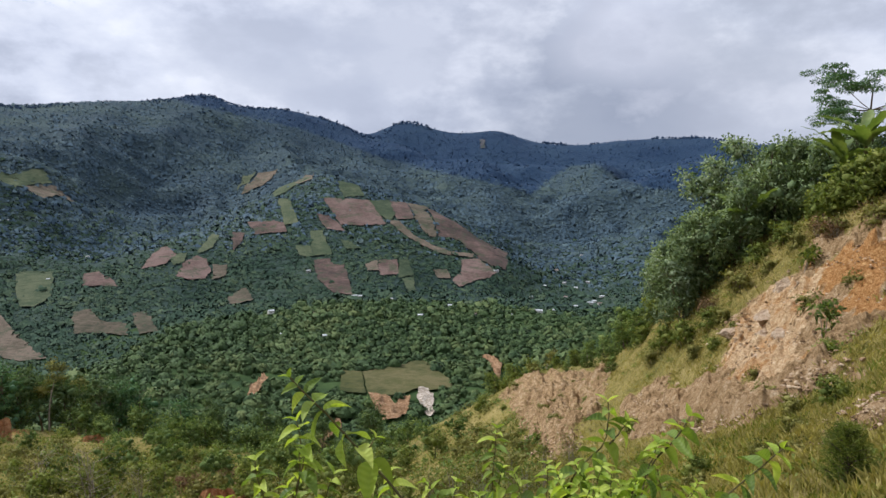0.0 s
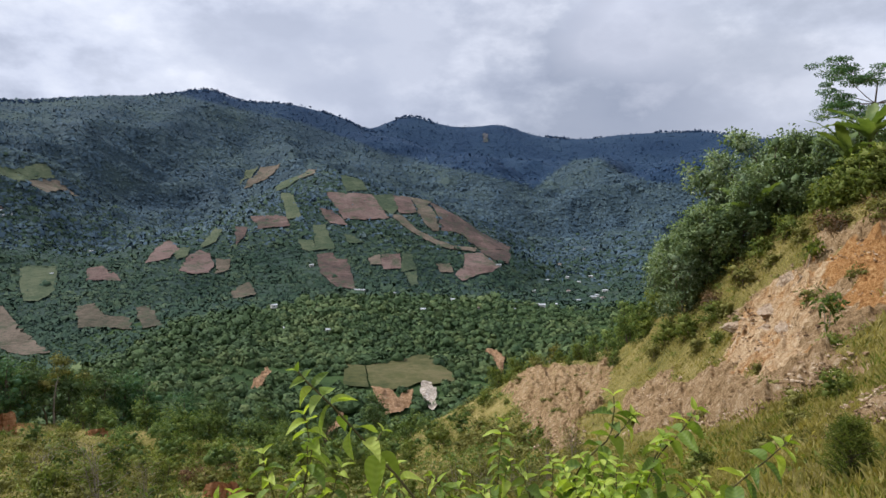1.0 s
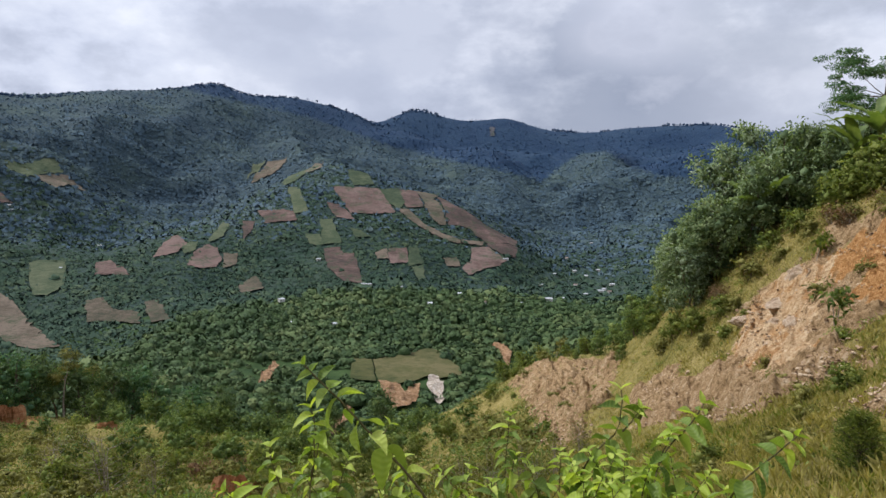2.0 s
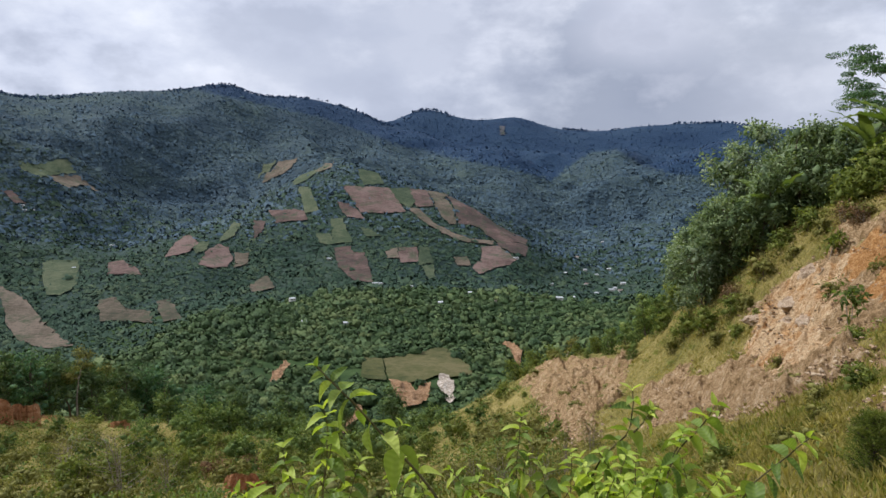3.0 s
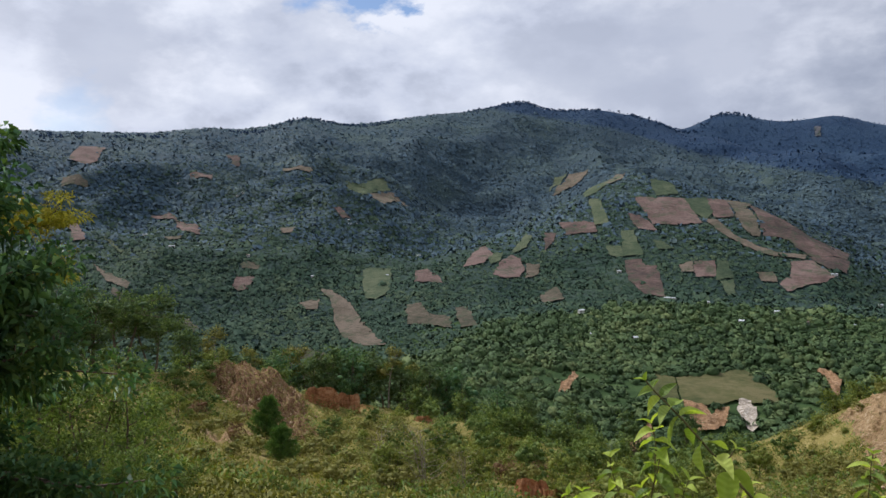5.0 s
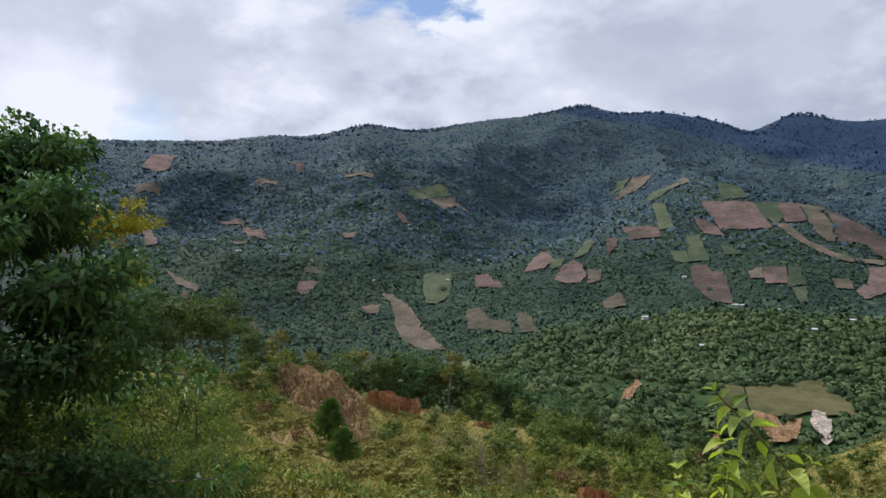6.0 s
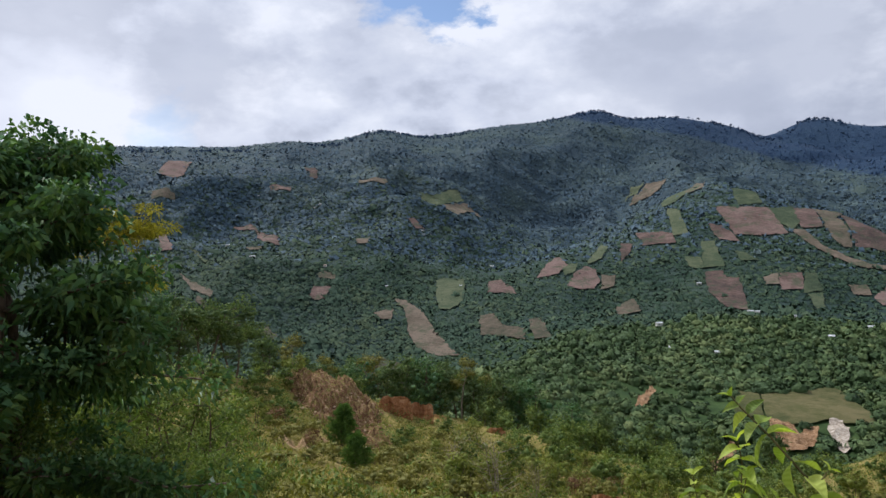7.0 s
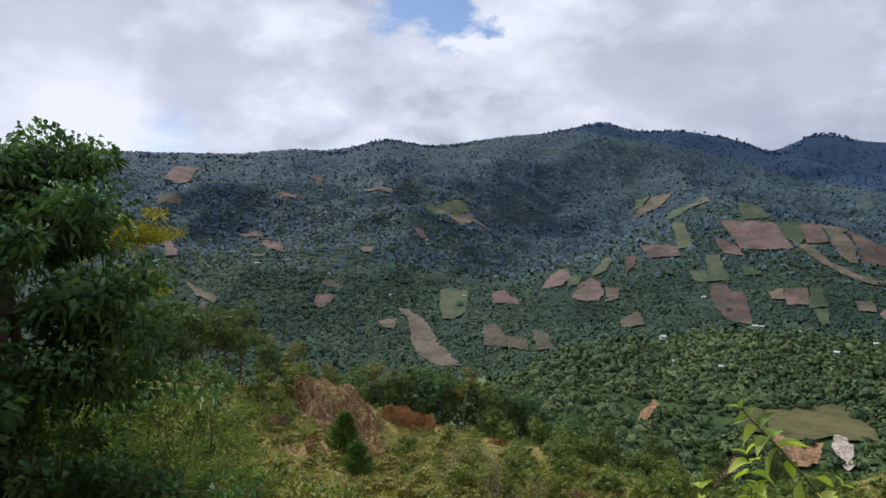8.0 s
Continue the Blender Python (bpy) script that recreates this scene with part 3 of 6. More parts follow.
def make_ground():
    na, nd = len(AZ), len(DIST)
    az, d = GA.ravel(), GD.ravel()
    i = np.arange(na - 1)[None] + na * np.arange(nd - 1)[:, None]
    faces = np.stack([i, i + na, i + na + 1, i + 1], -1).reshape(-1, 4)[:, ::-1]
    x, y, z = GX.ravel(), GY.ravel(), GZ.ravel()
    bare = bare_mask(az, d)
    z = z + bare * 0.35 * fbm(x / 1.9, y / 1.9, 3, 33, True) * np.clip(d / 30, 0, 1)
    z += bare * 0.9 * (fbm(az / 1.1 + 0.5 * vnoise(x / 5, y / 5, 37), d / 9, 3, 35, True) - 0.4) * np.clip(d / 45 - 0.4, 0, 1)
    GZ[:] = z.reshape(GZ.shape)
    woods = np.clip((d - 125) / 30, 0, 1)
    shade_zone = shaded_range(az, d, z)
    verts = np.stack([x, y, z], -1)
    # the last mask falls with distance and lets the haze-blue colours in
    me = mesh_from("ground", verts, faces, M_GROUND, True, {"bare": bare, "ochre": ochre_mask(az, d), "rock": rock_mask(az, d), "red": red_mask(az, d), "woods": woods, "shade_zone": shade_zone, "valley": np.clip((2200 - d) / 900, 0, 1)})
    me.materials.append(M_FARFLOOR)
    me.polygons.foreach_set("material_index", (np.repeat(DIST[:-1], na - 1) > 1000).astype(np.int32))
    # close the small hole under the camera
    bm = bmesh.new()
    bm.from_mesh(me)
    bm.verts.ensure_lookup_table()
    ring = [bm.verts[k] for k in range(na)]
    hub = bm.verts.new((0, 0, float(np.mean(GZ[0]))))
    for a, b in zip(ring, ring[1:]):
        bm.faces.new((b, a, hub)).smooth = True
    bm.to_mesh(me)
    bm.free()
    tagged(new("ground", me), "steep grassy hillside and forested valley floor with bare earth", "ground", kind="structure")


make_ground()


def earth_face(name, label, outlines, a0, a1, d0, d1, da, dd, relief, bare=1.0):
    """Crumbling bare earth laid over the ground: gullies, ledges and clods, thinning out to nothing at its edges."""
    azs, ds = np.arange(a0, a1, da), steps(d0, d1, dd)
    az, d = (g.ravel() for g in np.meshgrid(azs, ds))
    x, y = -np.sin(np.radians(az)) * d, np.cos(np.radians(az)) * d
    depth = inside_by(az, d, outlines)
    gswellz = height(x, y)
    gully = fbm(az * d / 95 + 0.5 * vnoise(x / 2, y / 2, 81), gswellz / 4.5, 3, 82, True)
    ledge = fbm(x / 2.6 + gswellz * 0.9, gswellz / 0.55 + 0.35 * x, 3, 83, True)
    clods = fbm(x / 0.45, y / 0.45, 3, 84, True) + 0.6 * fbm(x / 0.16, y / 0.16, 2, 85)
    z = gswellz + relief * (0.34 * gully + 0.20 * ledge + 0.15 * clods) + 0.10
    z = gswellz - 0.12 + (z - gswellz + 0.12) * np.clip(depth / 0.7 + 0.25, 0, 1)
    na, nd = len(azs), len(ds)
    i = np.arange(na - 1)[None] + na * np.arange(nd - 1)[:, None]
    faces = np.stack([i, i + na, i + na + 1, i + 1], -1).reshape(-1, 4)
    faces = faces[(depth[faces] > -0.5).any(1)]
    used, faces = np.unique(faces, return_inverse=True)
    ones = np.ones(len(used))
    keys = {"bare": ones * bare, "ochre": ochre_mask(az, d)[used], "rock": rock_mask(az, d)[used], "red": red_mask(az, d)[used], "woods": ones * 0}
    me = mesh_from(name, np.stack([x, y, z], -1)[used], faces.reshape(-1, 4), M_GROUND, False, keys)
    tagged(new(name, me), label, "bare earth", kind="structure")


earth_face("bare_bank", "crumbling pale rock and ochre earth bank", [RUBBLE, FACE, UPPER], -33.5, -13.5, 24.5, 48, 0.11, 0.0032, 1.0)
earth_face("bare_knoll", "grey-brown eroded earth on the knoll", [KNOLL], -14, -4, 38, 84, 0.10, 0.004, 1.2, 0.7)
earth_face("bare_toe", "stony bare earth at the foot of the bank", [TOE], -33.5, -27, 18.8, 22.4, 0.2, 0.004, 0.4)
earth_face("bare_scarp", "rust-brown eroded scarp on the slope", [SCARP], 33, 43.2, 58, 93, 0.09, 0.004, 1.9, 0.55)

# ---- fields on the slopes opposite ----
FIELDS = []
FIELD_LABELS = {
    "rust": ("tilled_field", "tilled reddish brown field on a steep slope", "field"),
    "tan": ("stubble_field", "tan stubble field cut into wooded hillside", "field"),
    "green": ("crop_field", "pale green crop field between dark trees", "field"),
    "meadow": ("pasture", "olive green pasture on the wooded hill", "pasture"),
    "orange": ("clay_scar", "orange clay landslide scar on the slope", "landslide"),
    "scree": ("scree_scar", "scree scar high on the mountain, greyed for cloud shade", "landslide"),
    "white": ("rock_scar", "pale rock landslide scar below trees", "landslide"),
}


def field(soil, *corners):
    """A field or bare scar draped on the land; corners as bearing and distance."""
    c = np.array(corners, float)
    xy = np.stack([-np.sin(np.radians(c[:, 0])) * c[:, 1], np.cos(np.radians(c[:, 0])) * c[:, 1]], -1)
    FIELDS.append(xy.mean(0) + (xy - xy.mean(0)) * 1.35 if soil in ("orange", "white") else xy)
    bm = bmesh.new()
    bm.faces.new([bm.verts.new((x, y, 0)) for x, y in xy])
    bmesh.ops.triangulate(bm, faces=bm.faces[:])
    bmesh.ops.subdivide_edges(bm, edges=bm.edges[:], cuts=14 if soil in ("orange", "white") else 9, use_grid_fill=True)
    p = np.array([v.co for v in bm.verts])
    dist = np.hypot(p[:, 0], p[:, 1])
    if soil in ("orange", "white"):
        w, wave = dist / 420, 7.0
    else:
        w, wave = dist / 420, 14.0
    p[:, 0] += w * fbm(p[:, 0] / wave, p[:, 1] / wave, 3, 41)
    p[:, 1] += w * 1.6 * fbm(p[:, 0] / wave, p[:, 1] / wave, 3, 43)
    rough = {"orange": 4.0, "white": 4.0}.get(soil, 0.6) * np.clip(dist / 900, 0.5, 1.5)
    z = height(p[:, 0], p[:, 1]) + 1.0 + dist / 700 + rough * fbm(p[:, 0] / 9, p[:, 1] / 9, 2, 47, True)
    for v, (x, y, _), h in zip(bm.verts, p, z):
        v.co = (x, y, h)
    for f in bm.faces:
        f.smooth = soil not in ("orange", "white")
        if f.normal.z < 0:
            f.normal_flip()
    name, label, cat = FIELD_LABELS[soil]
    me = bpy.data.meshes.new(name)
    bm.to_mesh(me)
    bm.free()
    me.materials.append(SOILS[soil])
    tagged(new(name, me), label, cat, "fields on the slopes" if cat == "field" else "")


field("rust", (9.46, 1609), (5.84, 1617), (5.11, 1529), (4.44, 1482), (5.84, 1468), (8.09, 1468), (8.71, 1528))
field("green", (5.84, 1617), (4.24, 1667), (3.76, 1554), (4.24, 1498), (5.11, 1529))
field("rust", (4.24, 1656), (2.86, 1670), (2.28, 1535), (3.76, 1515))
field("tan", (2.86, 1670), (1.13, 1693), (1.51, 1602), (2.20, 1550))
field("tan", (2.28, 1549), (1.32, 1611), (0.75, 1535), (0.45, 1460), (1.13, 1450), (1.70, 1487))
field("rust", (1.29, 1664), (0.76, 1679), (0.00, 1673), (-1.47, 1574), (-3.27, 1588), (-5.12, 1676), (-5.02, 1454), (-2.92, 1403), (-1.92, 1436), (-1.29, 1472), (0.30, 1462), (0.60, 1531))
field("tan", (4.44, 1505), (3.53, 1507), (2.28, 1445), (0.94, 1415), (-0.45, 1398), (-2.49, 1411), (-2.42, 1392), (-0.38, 1376), (1.51, 1398), (2.67, 1430), (3.76, 1469))
field("rust", (-2.57, 1404), (-5.12, 1444), (-5.02, 1358), (-3.81, 1355), (-3.21, 1373))
field("rust", (-1.41, 1365), (-2.85, 1388), (-3.28, 1362), (-4.27, 1323), (-3.71, 1290), (-2.57, 1270), (-1.31, 1237), (-0.68, 1270), (-1.49, 1308))
field("tan", (0.82, 1301), (-0.38, 1307), (-0.57, 1277), (0.55, 1270))
field("rust", (9.89, 1523), (8.51, 1492), (7.68, 1439), (9.13, 1449), (9.64, 1475))
field("rust", (15.14, 1567), (12.44, 1496), (12.28, 1441), (14.62, 1461))
field("green", (12.95, 1658), (12.01, 1624), (11.33, 1482), (12.45, 1483))
field("green", (10.40, 1437), (9.55, 1441), (8.72, 1336), (10.32, 1326))
field("green", (11.68, 1378), (10.40, 1374), (10.32, 1326), (11.26, 1335))
field("rust", (10.19, 1313), (8.93, 1316), (8.64, 1284), (7.81, 1285), (7.15, 1135), (8.73, 1151), (9.90, 1207))
field("tan", (6.17, 1292), (5.24, 1311), (5.08, 1267), (6.00, 1257))
field("rust", (5.16, 1311), (3.64, 1320), (3.53, 1259), (5.00, 1242))
field("green", (3.49, 1322), (2.74, 1323), (2.35, 1263), (3.56, 1245))
field("green", (3.25, 1241), (2.35, 1257), (2.20, 1187), (2.74, 1172))
field("green", (8.09, 1395), (7.27, 1389), (6.45, 1362), (7.68, 1360))
field("tan", (15.38, 2335), (14.37, 2483), (12.86, 2455), (13.38, 2328), (14.69, 2306), (15.65, 2277))
field("green", (15.91, 2310), (15.47, 2447), (14.50, 2494), (15.38, 2361))
field("tan", (11.66, 1777), (10.17, 2234), (10.26, 1793), (11.23, 1745))
field("green", (13.38, 1779), (10.47, 1995), (10.30, 1786), (13.17, 1680))
field("rust", (22.83, 1266), (21.46, 1419), (20.83, 1420), (20.39, 1340), (21.03, 1290))
field("green", (20.75, 1346), (19.59, 1355), (19.77, 1307), (20.58, 1281))
field("rust", (20.41, 1225), (19.82, 1301), (18.92, 1336), (18.16, 1323), (17.90, 1278), (18.26, 1226), (19.60, 1204))
field("tan", (17.77, 1296), (16.70, 1297), (16.84, 1250), (17.82, 1227))
field("green", (18.92, 1357), (17.79, 1509), (17.26, 1484), (17.80, 1386))
field("rust", (16.33, 1503), (15.36, 1475), (15.67, 1422), (16.25, 1368))
field("green", (30.82, 1300), (30.15, 1313), (28.45, 1305), (28.61, 1193), (29.74, 1149), (30.63, 1155))
field("rust", (26.57, 1285), (25.53, 1286), (24.33, 1188), (26.58, 1218))
field("tan", (34.07, 1197), (33.28, 1205), (32.62, 1175), (31.84, 1135), (30.88, 1077), (29.03, 979), (30.69, 990), (32.45, 1029), (33.10, 1075), (33.16, 1135))
field("tan", (35.70, 1143), (34.21, 1159), (34.27, 1117), (35.27, 1114))
field("tan", (27.37, 1110), (26.15, 1112), (25.48, 1062), (23.68, 1036), (23.78, 995), (25.72, 1029), (27.21, 1042))
field("tan", (23.45, 1076), (22.55, 1085), (21.66, 977), (23.02, 982))
field("green", (31.95, 2018), (30.71, 2010), (28.93, 2028), (28.50, 1988), (29.84, 1967), (31.70, 1781))
field("tan", (30.06, 1956), (28.28, 1986), (27.26, 1952), (26.95, 1905), (28.06, 1949), (29.49, 1802))
field("rust", (33.04, 1697), (32.38, 1706), (31.55, 1669), (32.30, 1657))
field("rust", (46.57, 1810), (45.09, 1822), (43.04, 1640), (42.98, 1472), (43.93, 1492), (44.79, 1770))
field("tan", (45.52, 1488), (44.34, 1484), (44.34, 1470), (45.33, 1469))
field("tan", (40.15, 1279), (39.47, 1291), (38.56, 1269), (38.65, 1258), (39.99, 1266))
field("rust", (40.76, 1216), (40.42, 1240), (39.00, 1233), (39.52, 1198), (40.36, 1197))
field("tan", (36.97, 1490), (36.02, 1564), (36.12, 1475), (36.89, 1469))
field("rust", (50.99, 2194), (49.24, 2197), (50.29, 2011), (51.72, 2064))
field("tan", (52.10, 1893), (50.51, 1860), (50.34, 1844), (52.12, 1848))
field("rust", (51.93, 1672), (51.12, 1681), (50.79, 1456), (51.51, 1464))
field("tan", (50.29, 1336), (49.21, 1281), (47.91, 1233), (48.11, 1213), (49.41, 1248), (49.94, 1304))
field("tan", (49.04, 1218), (48.13, 1181), (48.51, 1173), (49.24, 1197))
field("tan", (49.82, 1153), (48.52, 1152), (47.77, 1145), (49.47, 1129))
field("tan", (44.48, 1099), (43.88, 1116), (43.21, 1078), (43.90, 1060))
field("rust", (43.64, 1952), (42.03, 1975), (42.04, 1914), (43.53, 1927))
field("rust", (40.89, 2240), (40.15, 2245), (39.96, 2034), (40.58, 2051))
field("tan", (36.80, 2035), (34.43, 2014), (34.65, 1983), (36.59, 1997))
field("tan", (37.06, 1000), (35.32, 1007), (32.48, 961), (34.47, 953), (36.64, 977))
field("green", (49.62, 1452), (49.15, 1431), (48.16, 1369), (48.53, 1373))
field("tan", (16.72, 1154), (15.39, 1197), (14.82, 1133), (16.50, 1098))
field("green", (8.29, 1734), (6.65, 1729), (6.24, 1643), (7.88, 1621))
field("meadow", (6.45, 531), (3.80, 546), (2.89, 555), (1.54, 571), (0.72, 541), (-0.50, 509), (-0.86, 485), (1.22, 480), (1.99, 486), (3.08, 474), (4.25, 469), (6.05, 475))
field("meadow", (8.09, 541), (6.54, 532), (6.18, 474), (8.19, 484))
field("orange", (5.96, 471), (4.25, 466), (3.80, 457), (3.35, 473), (2.67, 465), (2.81, 445), (3.58, 429), (4.93, 423), (5.43, 443))
field("white", (1.99, 482), (1.22, 484), (0.73, 468), (0.50, 443), (1.09, 434), (1.77, 453), (2.13, 465))
field("orange", (14.15, 527), (13.72, 516), (14.54, 471), (15.35, 459), (15.22, 476))
field("orange", (-2.62, 589), (-3.88, 576), (-4.74, 552), (-4.47, 506), (-4.11, 524), (-3.71, 561))
field("orange", (10.25, 382), (8.29, 430), (8.03, 407), (9.19, 364))
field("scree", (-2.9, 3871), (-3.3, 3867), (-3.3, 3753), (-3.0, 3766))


def in_fields(x, y, grow=1.0):
    inside = np.zeros(len(x), bool)
    for poly in FIELDS:
        c = poly.mean(0)
        q = c + (poly - c) * grow
        box = (x > q[:, 0].min()) & (x < q[:, 0].max()) & (y > q[:, 1].min()) & (y < q[:, 1].max())
        if not box.any():
            continue
        px, py = x[box], y[box]
        odd = np.zeros(len(px), bool)
        for (x0, y0), (x1, y1) in zip(q, np.roll(q, -1, 0)):
            cross = (y0 > py) != (y1 > py)
            odd ^= cross & (px < (x1 - x0) * (py - y0) / (y1 - y0 + 1e-9) + x0)
        inside[box] |= odd
    return inside


# ---- woods: tree crowns past counting ----
def ico(level):
    bm = bmesh.new()
    bmesh.ops.create_icosphere(bm, subdivisions=level, radius=1)
    v = np.array([p.co for p in bm.verts])
    f = np.array([[p.index for p in q.verts] for q in bm.faces])
    bm.free()
    return v, f[v[f].mean(1)[:, 2] > -0.55]


def crowns(pos, radius, flat, level, seed, lump=0.3):
    """Verts and faces of many bumpy crowns."""
    rng = np.random.default_rng(seed)
    v, f = ico(level)
    n = len(pos)
    a = rng.uniform(0, 2 * np.pi, n)
    c, s = np.cos(a)[:, None], np.sin(a)[:, None]
    r = 1 + lump * rng.normal(size=(n, len(v)))
    vx = (v[None, :, 0] * c - v[None, :, 1] * s) * r
    vy = (v[None, :, 0] * s + v[None, :, 1] * c) * r
    vz = v[None, :, 2] * r * flat[:, None]
    out = np.stack([vx, vy, vz], -1) * radius[:, None, None] + pos[:, None]
    faces = f[None] + (np.arange(n) * len(v))[:, None, None]
    return out.reshape(-1, 3), faces.reshape(-1, 3)


def scatter(n, d0, d1, a0, a1, seed):
    """Places on the land, more of them where the slope takes up more of the camera's view."""
    rng = np.random.default_rng(seed)
    el = np.degrees(np.arctan2(GZ - EYE_Z, GD))
    rise = np.gradient(el, np.log(DIST), axis=0)
    step_a, step_d = np.gradient(AZ)[None], np.gradient(np.log(DIST))[:, None]
    w = np.clip(rise, 4.0 if d0 > 800 else 1.2, 34) * step_a * step_d * ((GD > d0) & (GD < d1) & (GA > a0) & (GA < a1))
    k = rng.choice(w.size, n, p=(w / w.sum()).ravel())
    j, i = np.unravel_index(k, w.shape)
    az = AZ[i] + rng.uniform(-0.5, 0.5, n) * np.gradient(AZ)[i]
    d = DIST[j] * np.exp(rng.uniform(-0.5, 0.5, n) * np.gradient(np.log(DIST))[j])
    x, y = -np.sin(np.radians(az)) * d, np.cos(np.radians(az)) * d
    return x, y, d, rng


def slope_way(pos):
    """The way that the ground under each place faces."""
    x, y = pos[:, 0], pos[:, 1]
    dx, dy = (height(x + 9, y) - height(x - 9, y)) / 18, (height(x, y + 9) - height(x, y - 9)) / 18
    return norm3(np.stack([-dx, -dy, np.full(len(x), 0.55)], -1))


def leafy_crowns(pos, radius, flat, shards, seed, swell=0.8, lean=0.25):
    """Crowns as loose domes of leaf clumps: ragged faces near the surface, each turned its own way."""
    rng = np.random.default_rng(seed)
    n = len(pos)
    out = slope_way(pos)[:, None]              # leaf faces turn out with the slope, so that their fronts show to the camera
    d = norm3(rng.normal(size=(n, shards, 3)) + [0, 0, 0.35] + out * lean)
    r = radius[:, None, None] * rng.uniform(0.72, 1.08, (n, shards, 1))
    c = pos[:, None] + d * r * np.stack([np.ones(n), np.ones(n), flat], -1)[:, None]
    t = norm3(np.cross(d + rng.normal(size=d.shape) * 0.5, rng.normal(size=d.shape)))
    s = np.cross(norm3(d + rng.normal(size=d.shape) * 0.35), t)
    size = radius[:, None, None] * rng.uniform(0.45, 0.85, (n, shards, 1)) * (2.2 / math.sqrt(shards) + 0.12)
    v = np.stack([c + t * size, c - t * size * 0.6 + s * size * 0.9, c - t * size * 0.5 - s * size * 0.9], 2)
    soft = norm3(d * swell + (out * lean + [0, 0, 0.35]) * (1.2 - swell) + rng.normal(size=d.shape) * 0.12)
    f = facing(v.reshape(-1, 3), np.arange(n * shards * 3).reshape(-1, 3), soft.reshape(-1, 3))
    return v.reshape(-1, 3), f, np.repeat(soft.reshape(-1, 3), 3, 0)


def facing(v, f, way):
    """Turns each face so that it looks the way given."""
    g = np.cross(v[f[:, 1]] - v[f[:, 0]], v[f[:, 2]] - v[f[:, 0]])
    bad = (g * way).sum(1) < 0
    f[bad] = f[bad][:, ::-1]
    return f


def norm3(v):
    return v / np.maximum(np.linalg.norm(v, axis=-1, keepdims=True), 1e-9)


def make_woods(name, label, n, d0, d1, a0, a1, r0, r1, shards, material, seed, core=True, shade_zone=0):
    x, y, d, rng = scatter(n, d0, d1, a0, a1, seed)
    keep = ~in_fields(x, y, 1.0) | (rng.random(len(x)) < (0.025 if d0 > 800 else 0.0))
    # green crowns thin out with distance and the haze-blue ones set in
    if d0 > 800 and not shade_zone:
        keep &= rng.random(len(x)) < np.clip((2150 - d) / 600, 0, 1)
    if shade_zone < 0:
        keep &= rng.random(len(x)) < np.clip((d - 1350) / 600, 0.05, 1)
    if shade_zone:
        on = shaded_range(np.degrees(np.arctan2(-x, y)), d, height(x, y)) + rng.uniform(-0.3, 0.3, len(x)) > 0.5
        keep &= on if shade_zone > 0 else ~on
    x, y, d = x[keep], y[keep], d[keep]
    r = (r0 + (r1 - r0) * rng.random(len(x)) ** 1.7) * (1 + 0.4 * fbm(x / 70, y / 70, 3, seed))
    r *= np.where(rng.random(len(x)) < 0.10, 1.5, 1.0)
    flat = rng.uniform(0.5, 0.95, len(x)) * (1.0 if d0 < 800 else 0.65) if shade_zone <= 0 else rng.uniform(0.8, 1.5, len(x))
    low, top = (0.1, 0.9) if d0 < 800 else (-0.3, 0.25)
    pos = np.stack([x, y, height(x, y) + r * rng.uniform(low, top, len(x)) * flat], -1)
    tone = np.clip(rng.normal(0.5, 0.24, len(x)) + 0.25 * fbm(x / 60, y / 60, 2, seed + 4), 0, 1)
    pieces = [leafy_crowns(pos, r, flat, shards, seed + 1, *((0.8, 0.4) if d0 < 800 else (0.55, 1.5)))]
    if core:
        cv, cf = crowns(pos, r * 0.8, flat, 1, seed + 2, 0.15)
        pieces.append((cv, cf, norm3(cv - np.repeat(pos, len(cv) // len(pos), 0))))
    nv = len(pieces[0][0])
    v, soft = np.concatenate([q[0] for q in pieces]), np.concatenate([q[2] for q in pieces])
    f = np.concatenate([pieces[0][1]] + [q[1] + nv for q in pieces[1:]])
    tones = np.concatenate([np.repeat(tone, len(q[0]) // len(pos)) for q in pieces])
    tagged(new(name, mesh_from(name, v, f, material, True, {"tone": tones}, soft)), label, "trees", kind="stuff")


